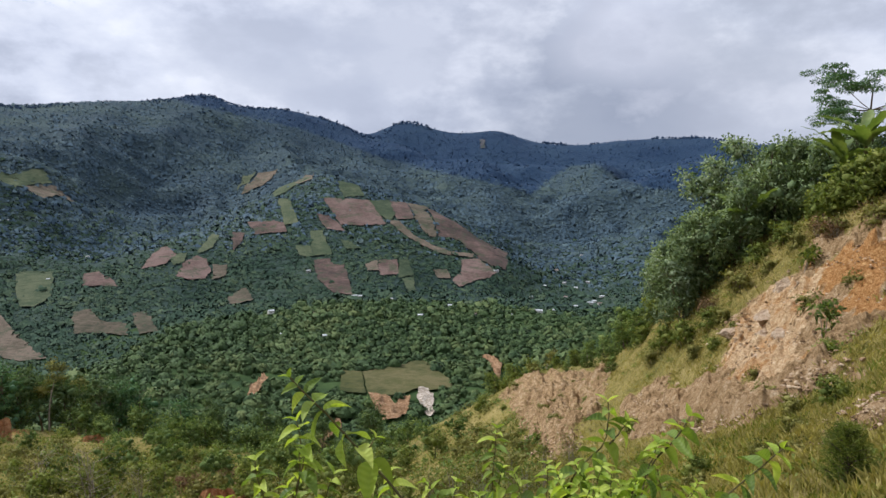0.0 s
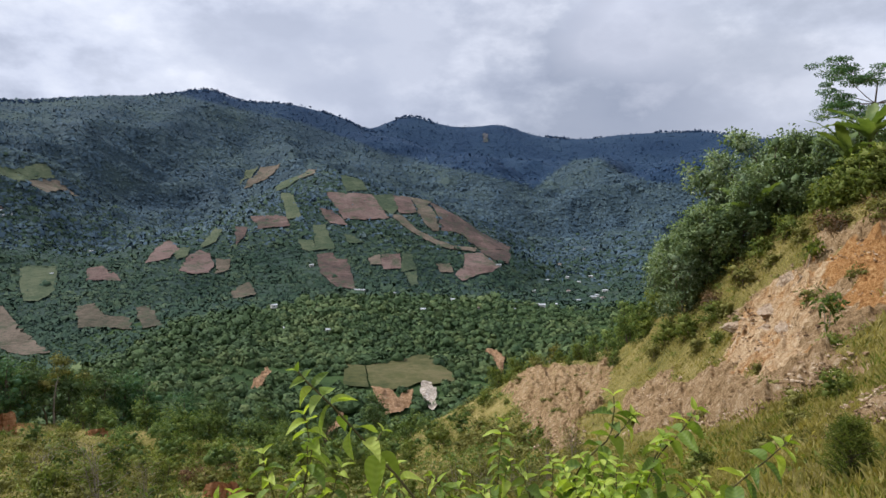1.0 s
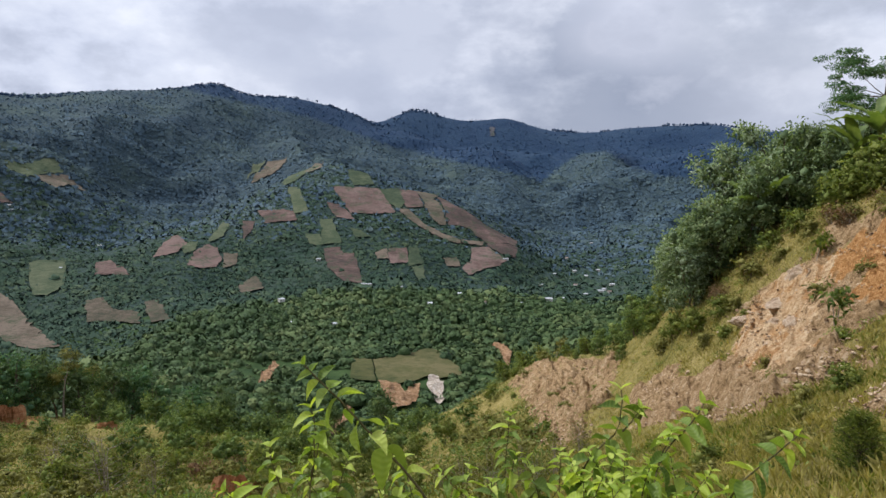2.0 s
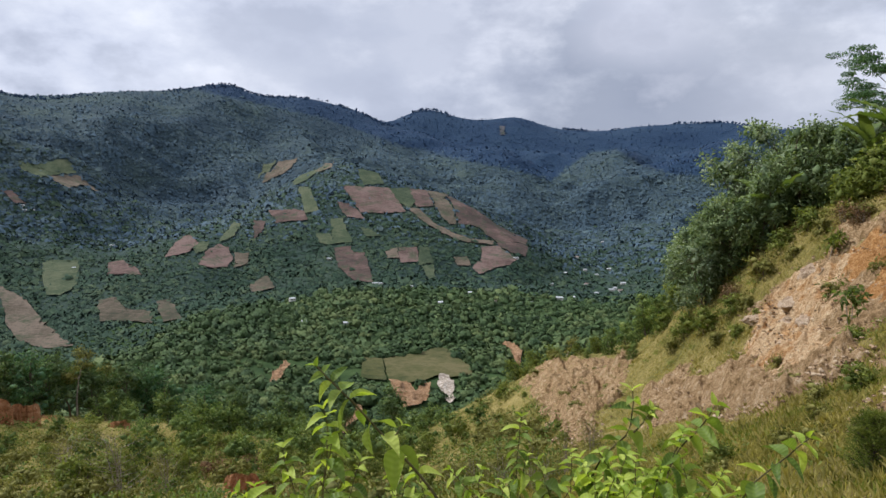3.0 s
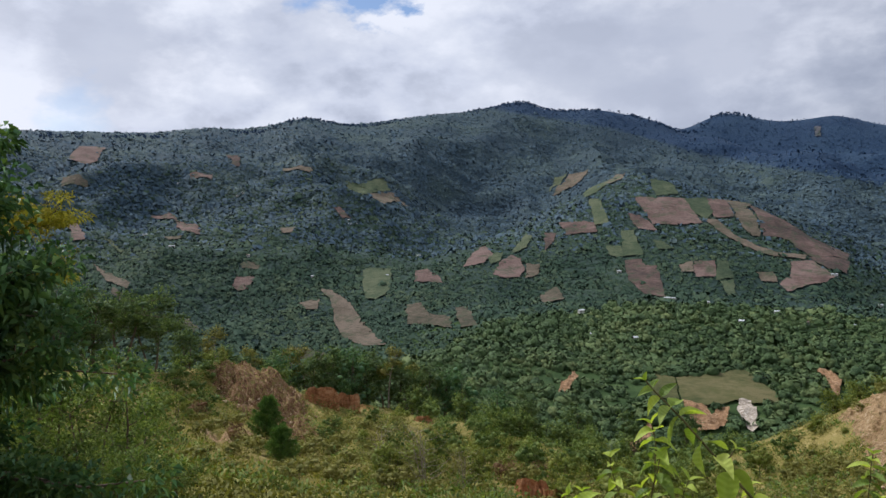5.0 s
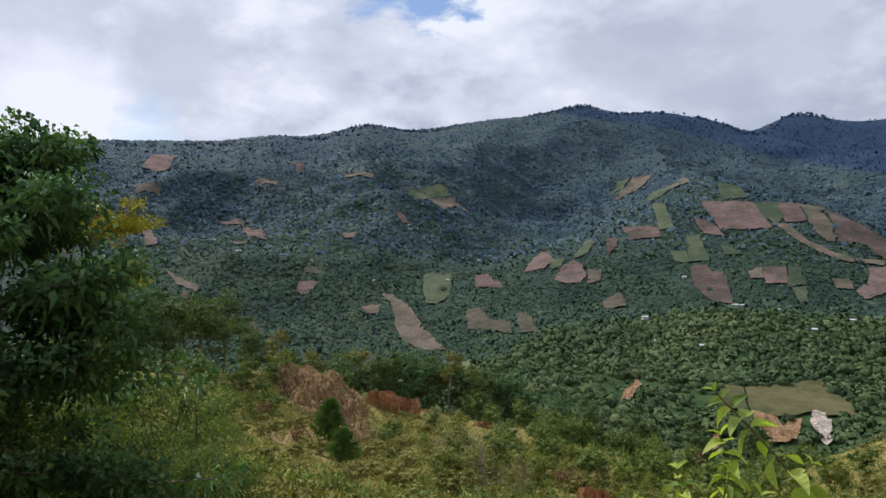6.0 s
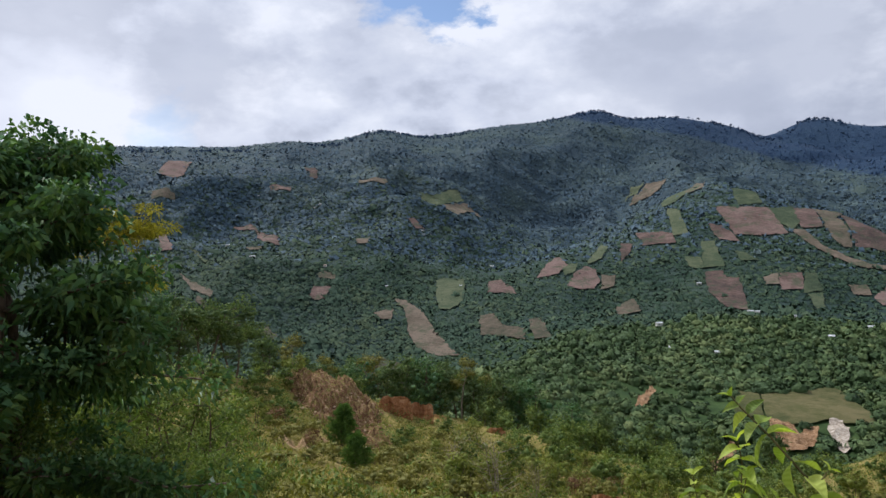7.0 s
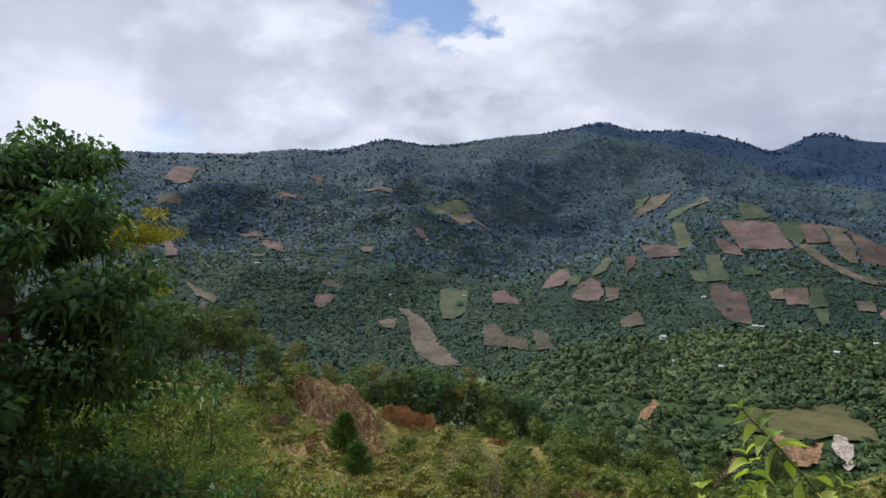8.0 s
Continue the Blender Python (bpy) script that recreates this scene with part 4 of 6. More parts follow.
def make_pines(n, d0, d1, a0, a1, seed):
    """Pines on the high slopes: tapered, ragged cones."""
    x, y, d, rng = scatter(n, d0, d1, a0, a1, seed)
    keep = ~in_fields(x, y, 1.03) & (shaded_range(np.degrees(np.arctan2(-x, y)), d, height(x, y)) > 0.1) & (fbm(x / 260, y / 260, 3, 77) > -0.1)
    x, y = x[keep], y[keep]
    h, r = rng.uniform(9, 17, len(x)), rng.uniform(2.2, 3.6, len(x))
    z = height(x, y)
    k = 7
    ang = np.arange(k) * 2 * np.pi / k
    rings = []
    for frac, wide in ((0.15, 0.75), (0.45, 1.0), (0.75, 0.55)):
        jit = rng.uniform(0.6, 1.25, (len(x), k))
        rings.append(np.stack([x[:, None] + np.cos(ang) * r[:, None] * wide * jit, y[:, None] + np.sin(ang) * r[:, None] * wide * jit,
                               np.repeat((z + h * frac)[:, None], k, 1) + rng.uniform(-1, 1, (len(x), k))], -1))
    tip = np.stack([x, y, z + h], -1)[:, None]
    v = np.concatenate([*rings, tip], 1)
    f = []
    for q in range(k):
        e = (q + 1) % k
        f += [(q, e, k + e), (q, k + e, k + q), (k + q, k + e, 2 * k + e), (k + q, 2 * k + e, 2 * k + q), (2 * k + q, 2 * k + e, 3 * k)]
    f = np.array(f)[None] + (np.arange(len(x)) * (3 * k + 1))[:, None, None]
    tagged(new("pine_woods", mesh_from("pine_woods", v.reshape(-1, 3), f.reshape(-1, 3), M_HAZEPINE, True, {"tone": np.repeat(rng.random(len(x)), 3 * k + 1)})), "pine woods covering the high mountain slopes, coloured for cloud shade", "trees", kind="stuff")


make_woods("hill_woods", "dense broadleaf woods covering the near hill", 4700, 150, 570, -30, 66, 1.9, 5.2, 50, M_HILLWOODS, 11)
make_woods("crest_woods", "broadleaf woods on the crest of the near hill", 8200, 540, 920, -30, 66, 1.9, 5.4, 22, M_HILLWOODS, 12)
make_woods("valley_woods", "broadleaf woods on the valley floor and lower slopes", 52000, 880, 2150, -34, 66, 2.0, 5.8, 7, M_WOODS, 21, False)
make_woods("mountain_woods", "forest covering the mountain range, blued as by haze", 66000, 1350, 3300, -34, 66, 2.9, 6.8, 5, M_HAZEWOODS, 31, False, -1)
make_woods("ridge_woods", "forest along the high ridges, coloured for haze and cloud shade", 34000, 1700, 4300, -34, 66, 3.0, 5.5, 5, M_HAZEPINE, 32, False, 1)
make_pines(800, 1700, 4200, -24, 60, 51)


def make_crest_trees(n, seed):
    """Single trees that break the skyline of the range."""
    rng = np.random.default_rng(seed)
    line = np.array(SKYLINE)
    az = rng.uniform(-23, 66, n)
    az = az[fbm(az / 2.2, az * 0 + 3, 3, 19) > -0.15]
    d = np.interp(az, line[:, 0], line[:, 1]) + rng.uniform(-70, 40, len(az))
    x, y = -np.sin(np.radians(az)) * d, np.cos(np.radians(az)) * d
    r = rng.uniform(2.5, 5.0, len(az)) * d / 3000
    pos = np.stack([x, y, height(x, y) + r * rng.uniform(0.4, 1.5, len(az))], -1)
    a, b = leafy_crowns(pos, r, rng.uniform(0.8, 1.4, len(az)), 9, seed)[:2], crowns(pos, r * 0.8, np.ones(len(az)), 1, seed, 0.25)
    v, f = np.concatenate([a[0], b[0]]), np.concatenate([a[1], b[1] + len(a[0])])
    tones = np.concatenate([np.repeat(rng.random(len(az)), len(q[0]) // len(az)) for q in (a, b)])
    tagged(new("skyline_trees", mesh_from("skyline_trees", v, f, M_HAZEPINE, False, {"tone": tones})), "scattered trees along the mountain skyline", "trees", kind="stuff")


make_crest_trees(1500, 61)

# ---- plant kit ----
def part(name, me, parent, label=""):
    """Links a mesh as one part under a thing or a part."""
    ob = new(name, me)
    ob.parent = parent
    return tagged(ob, label) if label else ob


def thing(name, label, category, m, group=""):
    ob = new(name)
    ob.matrix_world = m
    ob.empty_display_size = 0.2
    return tagged(ob, label, category, group)


def norm(v):
    return v / np.maximum(np.linalg.norm(v, axis=-1, keepdims=True), 1e-9)


def tube(points, radii, sides=6):
    """Verts and quads of a tapered, bent stem."""
    p, r = np.asarray(points, float), np.asarray(radii, float)
    t = norm(np.gradient(p, axis=0))
    ref = np.where(np.abs(t[:, 2:3]) < 0.9, [[0, 0, 1.0]], [[1.0, 0, 0]])
    u = norm(np.cross(t, ref))
    w = np.cross(t, u)
    a = np.arange(sides) * 2 * np.pi / sides
    v = p[:, None] + r[:, None, None] * (np.cos(a)[None, :, None] * u[:, None] + np.sin(a)[None, :, None] * w[:, None])
    f = []
    for i in range(len(p) - 1):
        for k in range(sides):
            e = (k + 1) % sides
            f.append((i * sides + k, i * sides + e, (i + 1) * sides + e, (i + 1) * sides + k))
    return v.reshape(-1, 3), np.array(f)


def joined(pieces):
    vs, fs, n = [], [], 0
    for v, f in pieces:
        vs.append(v)
        fs.append(f + n)
        n += len(v)
    return np.concatenate(vs), np.concatenate(fs)


def leaf_blades(base, axis, length, width, rng, droop=0.25, fold=0.3, soft=None):
    """Small leaves, each two faces folded along the midrib. soft: the way that each leaf of a crown faces, for its shading."""
    n = len(base)
    axis = norm(axis)
    side = norm(np.cross(axis, rng.normal(size=(n, 3)) * 0.6 + [0, 0, 1.0]))
    up = np.cross(side, axis)
    ln, wd = length[:, None], width[:, None]
    mid = base + axis * ln * 0.45 + up * ln * 0.06
    tip = base + axis * ln - np.array([0, 0, 1.0]) * ln * droop
    left = mid + side * wd * 0.5 + up * wd * fold
    right = mid - side * wd * 0.5 + up * wd * fold
    v = np.stack([base, left, tip, right], 1).reshape(-1, 3)
    k = (np.arange(n) * 4)[:, None]
    f = np.concatenate([k + [0, 2, 1], k + [0, 3, 2]], 0)
    if soft is None:
        return v, f
    return v, facing(v, f, np.concatenate([soft, soft])), np.repeat(soft, 4, 0)


def limb_path(start, direction, length, rng, bend=0.25, up=0.2, n=6):
    p, d = [np.array(start, float)], np.array(direction, float)
    for _ in range(n):
        d = d + rng.normal(size=3) * bend + np.array([0, 0, up])
        d /= np.linalg.norm(d)
        p.append(p[-1] + d * length / n)
    return np.array(p)


def plant(name, label, category, m, seed, high, wide, base, stems, limbs, leaf, n_leaf, m_leaf, m_wood, thick=0.05, clump=0.5, flat=0.8,
          upward=0.35, outward=0.8, droop=0.3, slim=0.42, bare=0.0, group="", trunk_name="trunk", core=16, taper=0.0):
    """A tree or shrub: trunk or stems, limbs and a crown of separate leaves in clumps, with gaps between them.
    high, wide: height and half width; base: height where the crown starts; clump: radius of a clump of leaves; core: how many clumps are dense inside."""
    rng = np.random.default_rng(seed)
    root = thing(name, label, category, m, group)
    tips = []
    for s in range(stems):
        a = rng.uniform(0, 6.28)
        spread = 0.0 if stems == 1 else rng.uniform(0.05, 0.35) * wide
        start = np.array([math.cos(a) * spread * 0.3, math.sin(a) * spread * 0.3, -0.3])
        lean = np.array([math.cos(a) * spread * 0.6, math.sin(a) * spread * 0.6, high * 0.8])
        path = limb_path(start, lean, high * rng.uniform(0.72, 0.92), rng, 0.09, 0.12, 6)
        v, f = tube(path, np.linspace(thick, thick * 0.3, len(path)), 6)
        part(trunk_name, mesh_from(trunk_name, v, f, m_wood, True), root)
        pieces = []
        for k in range(limbs):
            q = rng.uniform(max(0.1, base / high), 1.0)
            i = min(len(path) - 1, int(q * len(path)))
            b = rng.uniform(0, 6.28)
            reach = wide * rng.uniform(0.55, 1.0) * math.sqrt(max(0.15, 1 - max(0.0, (q - 0.45) / 0.75) ** 2)) * (1 - taper * min(1.0, max(0.0, (q - 0.4) / 0.5)))
            lp = limb_path(path[i], (math.cos(b), math.sin(b), upward), reach, rng, 0.16, upward * 0.25, 4)
            rad = thick * (0.5 - 0.28 * q)
            pieces.append(tube(lp, np.linspace(rad, rad * 0.25, len(lp)), 3))
            tips += [lp[-1], lp[-2], 0.5 * (lp[-3] + lp[-2])]
            if rng.random() < 0.8:
                tw = limb_path(lp[-3], rng.normal(size=3) + [0, 0, upward], reach * 0.5, rng, 0.2, 0.1, 2)
                pieces.append(tube(tw, np.linspace(rad * 0.5, rad * 0.15, len(tw)), 3))
                tips += [tw[-1], tw[-2]]
        for v, f in (pieces if limbs * stems <= 12 else [joined(pieces)]):
            if limbs * stems <= 12:
                part("limb", mesh_from("limb", v, f, m_wood, True), root)
            else:
                tagged(part("branchwork", mesh_from("branchwork", v, f, m_wood, True), root), kind="stuff")
        tips.append(path[-1])
    tips = np.array(tips)
    tips = tips[rng.random(len(tips)) >= bare]
    pick = rng.integers(0, len(tips), n_leaf)
    size = clump * rng.uniform(0.5, 1.15, len(tips))
    d = norm(rng.normal(size=(n_leaf, 3)))
    r = rng.random(n_leaf) ** 0.36
    off = d * (r * size[pick])[:, None] * [1, 1, flat]
    pos = tips[pick] + off
    axis = d * outward + np.array([0, 0, 0.35]) + rng.normal(size=(n_leaf, 3)) * 0.45
    ln = leaf * rng.uniform(0.6, 1.25, n_leaf)
    mid = np.array([0, 0, 0.55 * (base + high)])
    soft = norm(d * 0.75 + (pos - mid) / max(wide, 0.5) * 0.6 + [0, 0, 0.25] + rng.normal(size=d.shape) * 0.25)
    v, f, soft = leaf_blades(pos, axis, ln, ln * slim * rng.uniform(0.8, 1.2, n_leaf), rng, droop, 0.3, soft)
    if core:
        heart = rng.choice(len(tips), min(core, len(tips)), replace=False)
        cv, cf = crowns(tips[heart], size[heart] * 0.5, np.full(len(heart), flat), 1, seed + 9, 0.3)
        soft = np.concatenate([soft, norm(cv - np.repeat(tips[heart], len(cv) // len(heart), 0))])
        v, f = np.concatenate([v, cv]), np.concatenate([f, cf + len(v)])
    part("crown", mesh_from("crown", v, f, m_leaf, True, None, soft), root)
    return root


def pine_plant(name, label, m, seed, high, wide, n, m_leaf, m_wood):
    """A young pine: straight stem, whorls of rising branches, long needle tufts."""
    rng = np.random.default_rng(seed)
    root = thing(name, label, "pine tree", m)
    path = limb_path((0, 0, -0.2), (0, 0, 1), high, rng, 0.03, 0.1, 8)
    part("trunk", mesh_from("trunk", *tube(path, np.linspace(0.07, 0.015, len(path)), 7), m_wood, True), root)
    pos, axis, pieces = [], [], []
    for k in range(n):
        q = 0.08 + 0.9 * k / n
        i = min(len(path) - 2, int(q * (len(path) - 1)))
        start = path[i] + (path[i + 1] - path[i]) * (q * (len(path) - 1) - i)
        a = k * 2.4 + rng.uniform(-0.3, 0.3)
        reach = wide * (1 - q) ** 0.75 * rng.uniform(0.7, 1.1) + 0.12
        lp = limb_path(start, (math.cos(a), math.sin(a), 0.35), reach, rng, 0.08, 0.12, 4)
        pieces.append(tube(lp, np.linspace(0.02, 0.006, len(lp)), 4))
        for s in range(1, 5):
            c = 26
            d = norm(rng.normal(size=(c, 3)) * 0.8 + norm(lp[s] - lp[s - 1]) * 0.7 + [0, 0, 0.3])
            pos.append(np.repeat(lp[s][None], c, 0) + rng.normal(size=(c, 3)) * 0.05)
            axis.append(d)
    tagged(part("branchwork", mesh_from("branchwork", *joined(pieces), m_wood, True), root), kind="stuff")
    pos, axis = np.concatenate(pos), np.concatenate(axis)
    ln = rng.uniform(0.16, 0.32, len(pos)) * high / 3
    part("needles", mesh_from("needles", *leaf_blades(pos, axis, ln, ln * 0.09, rng, 0.1), m_leaf), root)
    return root


def big_leaf(length, width, curl, wave, seed, rows=7, notch=0.0):
    """One broad leaf as a curved blade with a sunken midrib and a slight thickness of fold; it grows along +x, its face up."""
    rng = np.random.default_rng(seed)
    v, f = [], []
    for i in range(rows + 1):
        t = i / rows
        w = width * (math.sin(math.pi * min(1, t ** 0.8 * 0.97 + 0.03)) ** 0.85) * (1 - 0.25 * t)
        if notch:                       # long paddles
            w = width * min(1.0, 0.15 + t * 5) * min(1.0, (1.02 - t) * 4) ** 0.6
        if i == rows:
            w = 0.002
        x = length * (t - 0.12 * curl * t * t)
        z = -curl * length * 0.45 * t * t
        for s in (-1, -0.5, 0, 0.5, 1):
            lift = 0.32 * abs(s) * w - wave * w * math.sin(5 * t + 2 * s + seed)
            tear = notch * w * (0.5 if (i + (seed if s < 0 else 0)) % 2 else 0) * abs(s)
            v.append((x - tear * 0.5, s * w * 0.5 + rng.uniform(-1, 1) * 0.01 * width, z + lift))
    for i in range(rows):
        for k in range(4):
            a = i * 5 + k
            f.append((a, a + 5, a + 6, a + 1))
    return np.array(v), np.array(f)


def banana_plant(m, seed, high, n, label, m_leaf, m_stem):
    """A banana plant: a thick sheathed stem and long, torn, arching leaves."""
    rng = np.random.default_rng(seed)
    root = thing("banana_plant", label, "banana plant", m)
    path = limb_path((0, 0, -0.2), (rng.uniform(-0.1, 0.1), rng.uniform(-0.1, 0.1), 1), high * 0.6, rng, 0.03, 0.1, 6)
    part("stem", mesh_from("stem", *tube(path, np.linspace(0.16, 0.08, len(path)), 9), m_stem, True), root)
    for k in range(n):
        a, tilt = k * 2.4 + rng.uniform(-0.4, 0.4), rng.uniform(48, 82)
        v, f = big_leaf(high * rng.uniform(0.5, 0.75), high * 0.13, rng.uniform(0.8, 1.7), 0.12, seed + k, 12, 1.0)
        leaf = part("leaf", mesh_from("leaf", v, f, m_leaf, True), root)
        leaf.matrix_local = Matrix.Translation(path[-1] - np.array([0, 0, rng.uniform(0, 0.3)])) @ pose(0, 0, 0, 0, -tilt, math.degrees(a))
    return root


M_BARK = wood_material("grey_brown_bark", (0.05, 0.035, 0.025), (0.20, 0.15, 0.11))
M_PALEBARK = wood_material("pale_bark", (0.16, 0.13, 0.10), (0.42, 0.36, 0.28))
M_STEM = wood_material("green_stem", (0.05, 0.05, 0.02), (0.16, 0.13, 0.05))
L_DARK = leaf_material("dark_glossy_leaves", (0.034, 0.085, 0.041), (0.077, 0.164, 0.067), (0.200, 0.301, 0.113), 0.25, 0.5, 0.2)
L_SHRUB = leaf_material("shrub_leaves", (0.055, 0.097, 0.028), (0.138, 0.198, 0.057), (0.297, 0.352, 0.121), 0.35)
L_LIGHT = leaf_material("light_shrub_leaves", (0.075, 0.110, 0.024), (0.171, 0.209, 0.050), (0.330, 0.347, 0.099), 0.35)
L_YELLOW = leaf_material("yellow_green_leaves", (0.134, 0.141, 0.027), (0.283, 0.268, 0.045), (0.476, 0.402, 0.074), 0.35)
L_SILVER = leaf_material("silvery_green_leaves", (0.08, 0.125, 0.062), (0.19, 0.255, 0.135), (0.48, 0.54, 0.40), 0.3, 0.6, 0.12)
L_HEDGE = leaf_material("dull_hedge_leaves", (0.08, 0.125, 0.06), (0.17, 0.235, 0.108), (0.36, 0.42, 0.24), 0.3)
L_RIDGE = leaf_material("ridge_tree_leaves", (0.048, 0.086, 0.036), (0.102, 0.156, 0.060), (0.240, 0.300, 0.120), 0.3)
L_OLIVE = leaf_material("olive_leaves", (0.085, 0.095, 0.026), (0.205, 0.200, 0.056), (0.36, 0.33, 0.11), 0.25)
L_DRY = leaf_material("dry_brown_leaves", (0.084, 0.048, 0.024), (0.204, 0.12, 0.06), (0.36, 0.24, 0.132), 0.15)
L_PINE = leaf_material("pine_needles", (0.05, 0.11, 0.03), (0.10, 0.19, 0.05), (0.19, 0.28, 0.08), 0.25)
L_BANANA = leaf_material("banana_leaves", (0.07, 0.115, 0.03), (0.14, 0.20, 0.055), (0.28, 0.33, 0.12), 0.35, 0.45, 0.3)
L_YOUNG = broad_leaf_material("young_bright_leaves", (0.22, 0.33, 0.04), (0.38, 0.48, 0.07), (0.55, 0.62, 0.14), 0.45)
L_GRASS = leaf_material("grass_blades", (0.20, 0.185, 0.05), (0.38, 0.335, 0.11), (0.60, 0.50, 0.23), 0.4, 0.6, 0.15)
L_GREENGRASS = leaf_material("green_grass_blades", (0.10, 0.14, 0.02), (0.22, 0.25, 0.045), (0.36, 0.35, 0.10), 0.4, 0.6, 0.2)


def at(az, d, turn=0.0, scale=1.0, sink=0.0, lift=0.0):
    x, y, z = polar(az, d)
    return pose(x, y, z - sink + lift, 0, 0, turn) @ Matrix.Scale(scale, 4)


def row_of(proto, group, *places):
    """Copies of a thing at bearing, distance, size."""
    proto["group"] = group
    rng = np.random.default_rng(len(places) + int(abs(proto.location.x) * 10))
    for az, d, s in places:
        copy_thing(proto, at(az, d, rng.uniform(0, 360), s, 0.15))

# ---- right bank: hedge of trees, bananas, tall tree ----
hedge = "hedge on the bank crest"
t1 = plant("hedge_tree", "dense green broadleaf tree on the bank crest", "tree", at(-20.2, 51, 40, 1.0, 0.3), 101, 5.9, 2.4, 0.7, 3, 11, 0.27, 4600, L_HEDGE, M_BARK, 0.10, 0.75, group=hedge)
t2 = plant("hedge_tree", "silvery green shrubby tree at the bank edge", "tree", at(-17.6, 53, 10, 1.0, 0.3), 102, 6.0, 2.0, 0.3, 3, 11, 0.27, 4200, L_SILVER, M_BARK, 0.08, 0.7, group=hedge)
t3 = plant("hedge_tree", "olive green broadleaf tree on the bank crest", "tree", at(-23.2, 52, 80, 1.0, 0.3), 103, 6.4, 2.5, 0.9, 3, 11, 0.27, 4600, L_SILVER, M_BARK, 0.10, 0.75, group=hedge)
row_of(t1, hedge, (-18.9, 52, 0.97), (-22.0, 50, 0.91), (-25.0, 51, 1.08), (-27.4, 50, 0.83), (-30.5, 50, 0.79), (-32.5, 47, 0.79))
row_of(t2, hedge, (-17.0, 57, 0.91), (-18.4, 50, 0.80), (-21.0, 54, 1.13), (-16.4, 62, 0.5))
row_of(t3, hedge, (-24.6, 55, 1.08), (-26.2, 53, 0.83), (-29.0, 52, 0.74))
u1 = plant("bush", "low green bush under the hedge", "bush", at(-18.6, 47.5, 0, 1, 0.1), 104, 1.7, 1.1, 0.1, 3, 5, 0.2, 750, L_LIGHT, M_BARK, 0.03, 0.42, group="bushes on the bank")
u2 = plant("bush", "dry yellowing bush on the bank", "bush", at(-22.5, 46.5, 0, 1, 0.1), 105, 1.4, 1.0, 0.1, 3, 5, 0.2, 560, L_OLIVE, M_BARK, 0.03, 0.42, group="bushes on the bank")
u3 = plant("bush", "dead brown brush with a few leaves", "bush", at(-27.6, 44.0, 0, 1, 0.1), 106, 1.3, 0.9, 0.1, 6, 7, 0.15, 500, L_DRY, M_PALEBARK, 0.025, 0.4, core=0, group="bushes on the bank")
row_of(u1, "bushes on the bank", (-17.2, 50, 1.0), (-20.4, 46.5, 0.8), (-16.6, 56, 1.2), (-15.4, 60, 1.1), (-30.4, 43.5, 0.9), (-14.6, 64, 1.3), (-15.6, 55, 0.8), (-29, 45, 0.9), (-13.8, 72, 1.3), (-25.4, 47, 0.9), (-23.6, 47.5, 0.8))
row_of(u1, "bushes on the bank", (-28.4, 45.4, 1.3), (-29.4, 45.0, 1.5), (-30.3, 44.4, 1.5), (-31.2, 44.0, 1.5), (-27.8, 45.8, 1.2))
row_of(u2, "bushes on the bank", (-19.4, 45, 0.8), (-21.3, 45.5, 0.8), (-24.4, 45.5, 0.7), (-26.2, 45, 0.8), (-16.3, 50, 0.8), (-31.2, 41, 0.9), (-30.0, 36.0, 0.6), (-27.1, 37, 0.7), (-13, 60, 0.9), (-28.6, 43, 0.8))
row_of(u3, "bushes on the bank", (-28.6, 42.5, 1.0), (-22.4, 47.0, 0.9), (-30.6, 42, 0.8), (-20.3, 48, 1.0))
banana_plant(at(-28.8, 46.5, 0, 1, 0.1), 201, 4.5, 8, "banana plant with torn green leaves in the hedge", L_BANANA, M_STEM)
banana_plant(at(-30.3, 46.0, 0, 1, 0.1), 202, 5.0, 10, "tall banana plant with arching leaves", L_BANANA, M_STEM)
banana_plant(at(-23.0, 50.0, 0, 1, 0.8), 203, 5.0, 6, "banana plant half hidden by hedge trees", L_BANANA, M_STEM)
# the dark leaf colour stands in for this crown being backlit
plant("tall_tree", "tall slender tree with layered open crown", "tree", at(-30.6, 58, 120, 1, 0.3), 107, 10.8, 6.0, 6.6, 1, 15, 0.16, 12000, L_DARK, M_BARK, 0.15, 0.85, 0.26, 0.10, core=0)
plant("sapling", "thin sapling with a pale green leaf crown", "sapling", at(-26.5, 41.5, 0, 1, 0.05), 108, 2.2, 0.55, 1.6, 1, 6, 0.3, 130, L_LIGHT, M_PALEBARK, 0.03, 0.3, core=0)
plant("sapling", "small leafy sapling on the bare bank", "sapling", at(-28.1, 32.0, 0, 1, 0.05), 109, 2.2, 0.6, 0.7, 2, 5, 0.28, 160, L_SHRUB, M_PALEBARK, 0.03, 0.35, core=0)
pine_plant("pine_sapling", "bushy young pine on the grassy slope", at(-29.6, 15.5, 0, 1, 0.05), 110, 1.35, 0.6, 50, L_LIGHT, M_BARK)

# ---- knoll in the middle ----
k1 = plant("shrub", "bright green feathery shrub on the knoll", "shrub", at(-5.8, 92, 0, 1, 0.2), 120, 3.2, 1.6, 0.4, 4, 7, 0.26, 1500, L_LIGHT, M_BARK, 0.05, 0.55, group="shrubs on the knoll")
row_of(k1, "shrubs on the knoll", (-4.2, 88, 0.9), (-7.2, 96, 1.0), (-9.2, 94, 0.7), (-3.2, 80, 0.7), (-10.6, 92, 0.8), (-5.2, 84, 0.6))
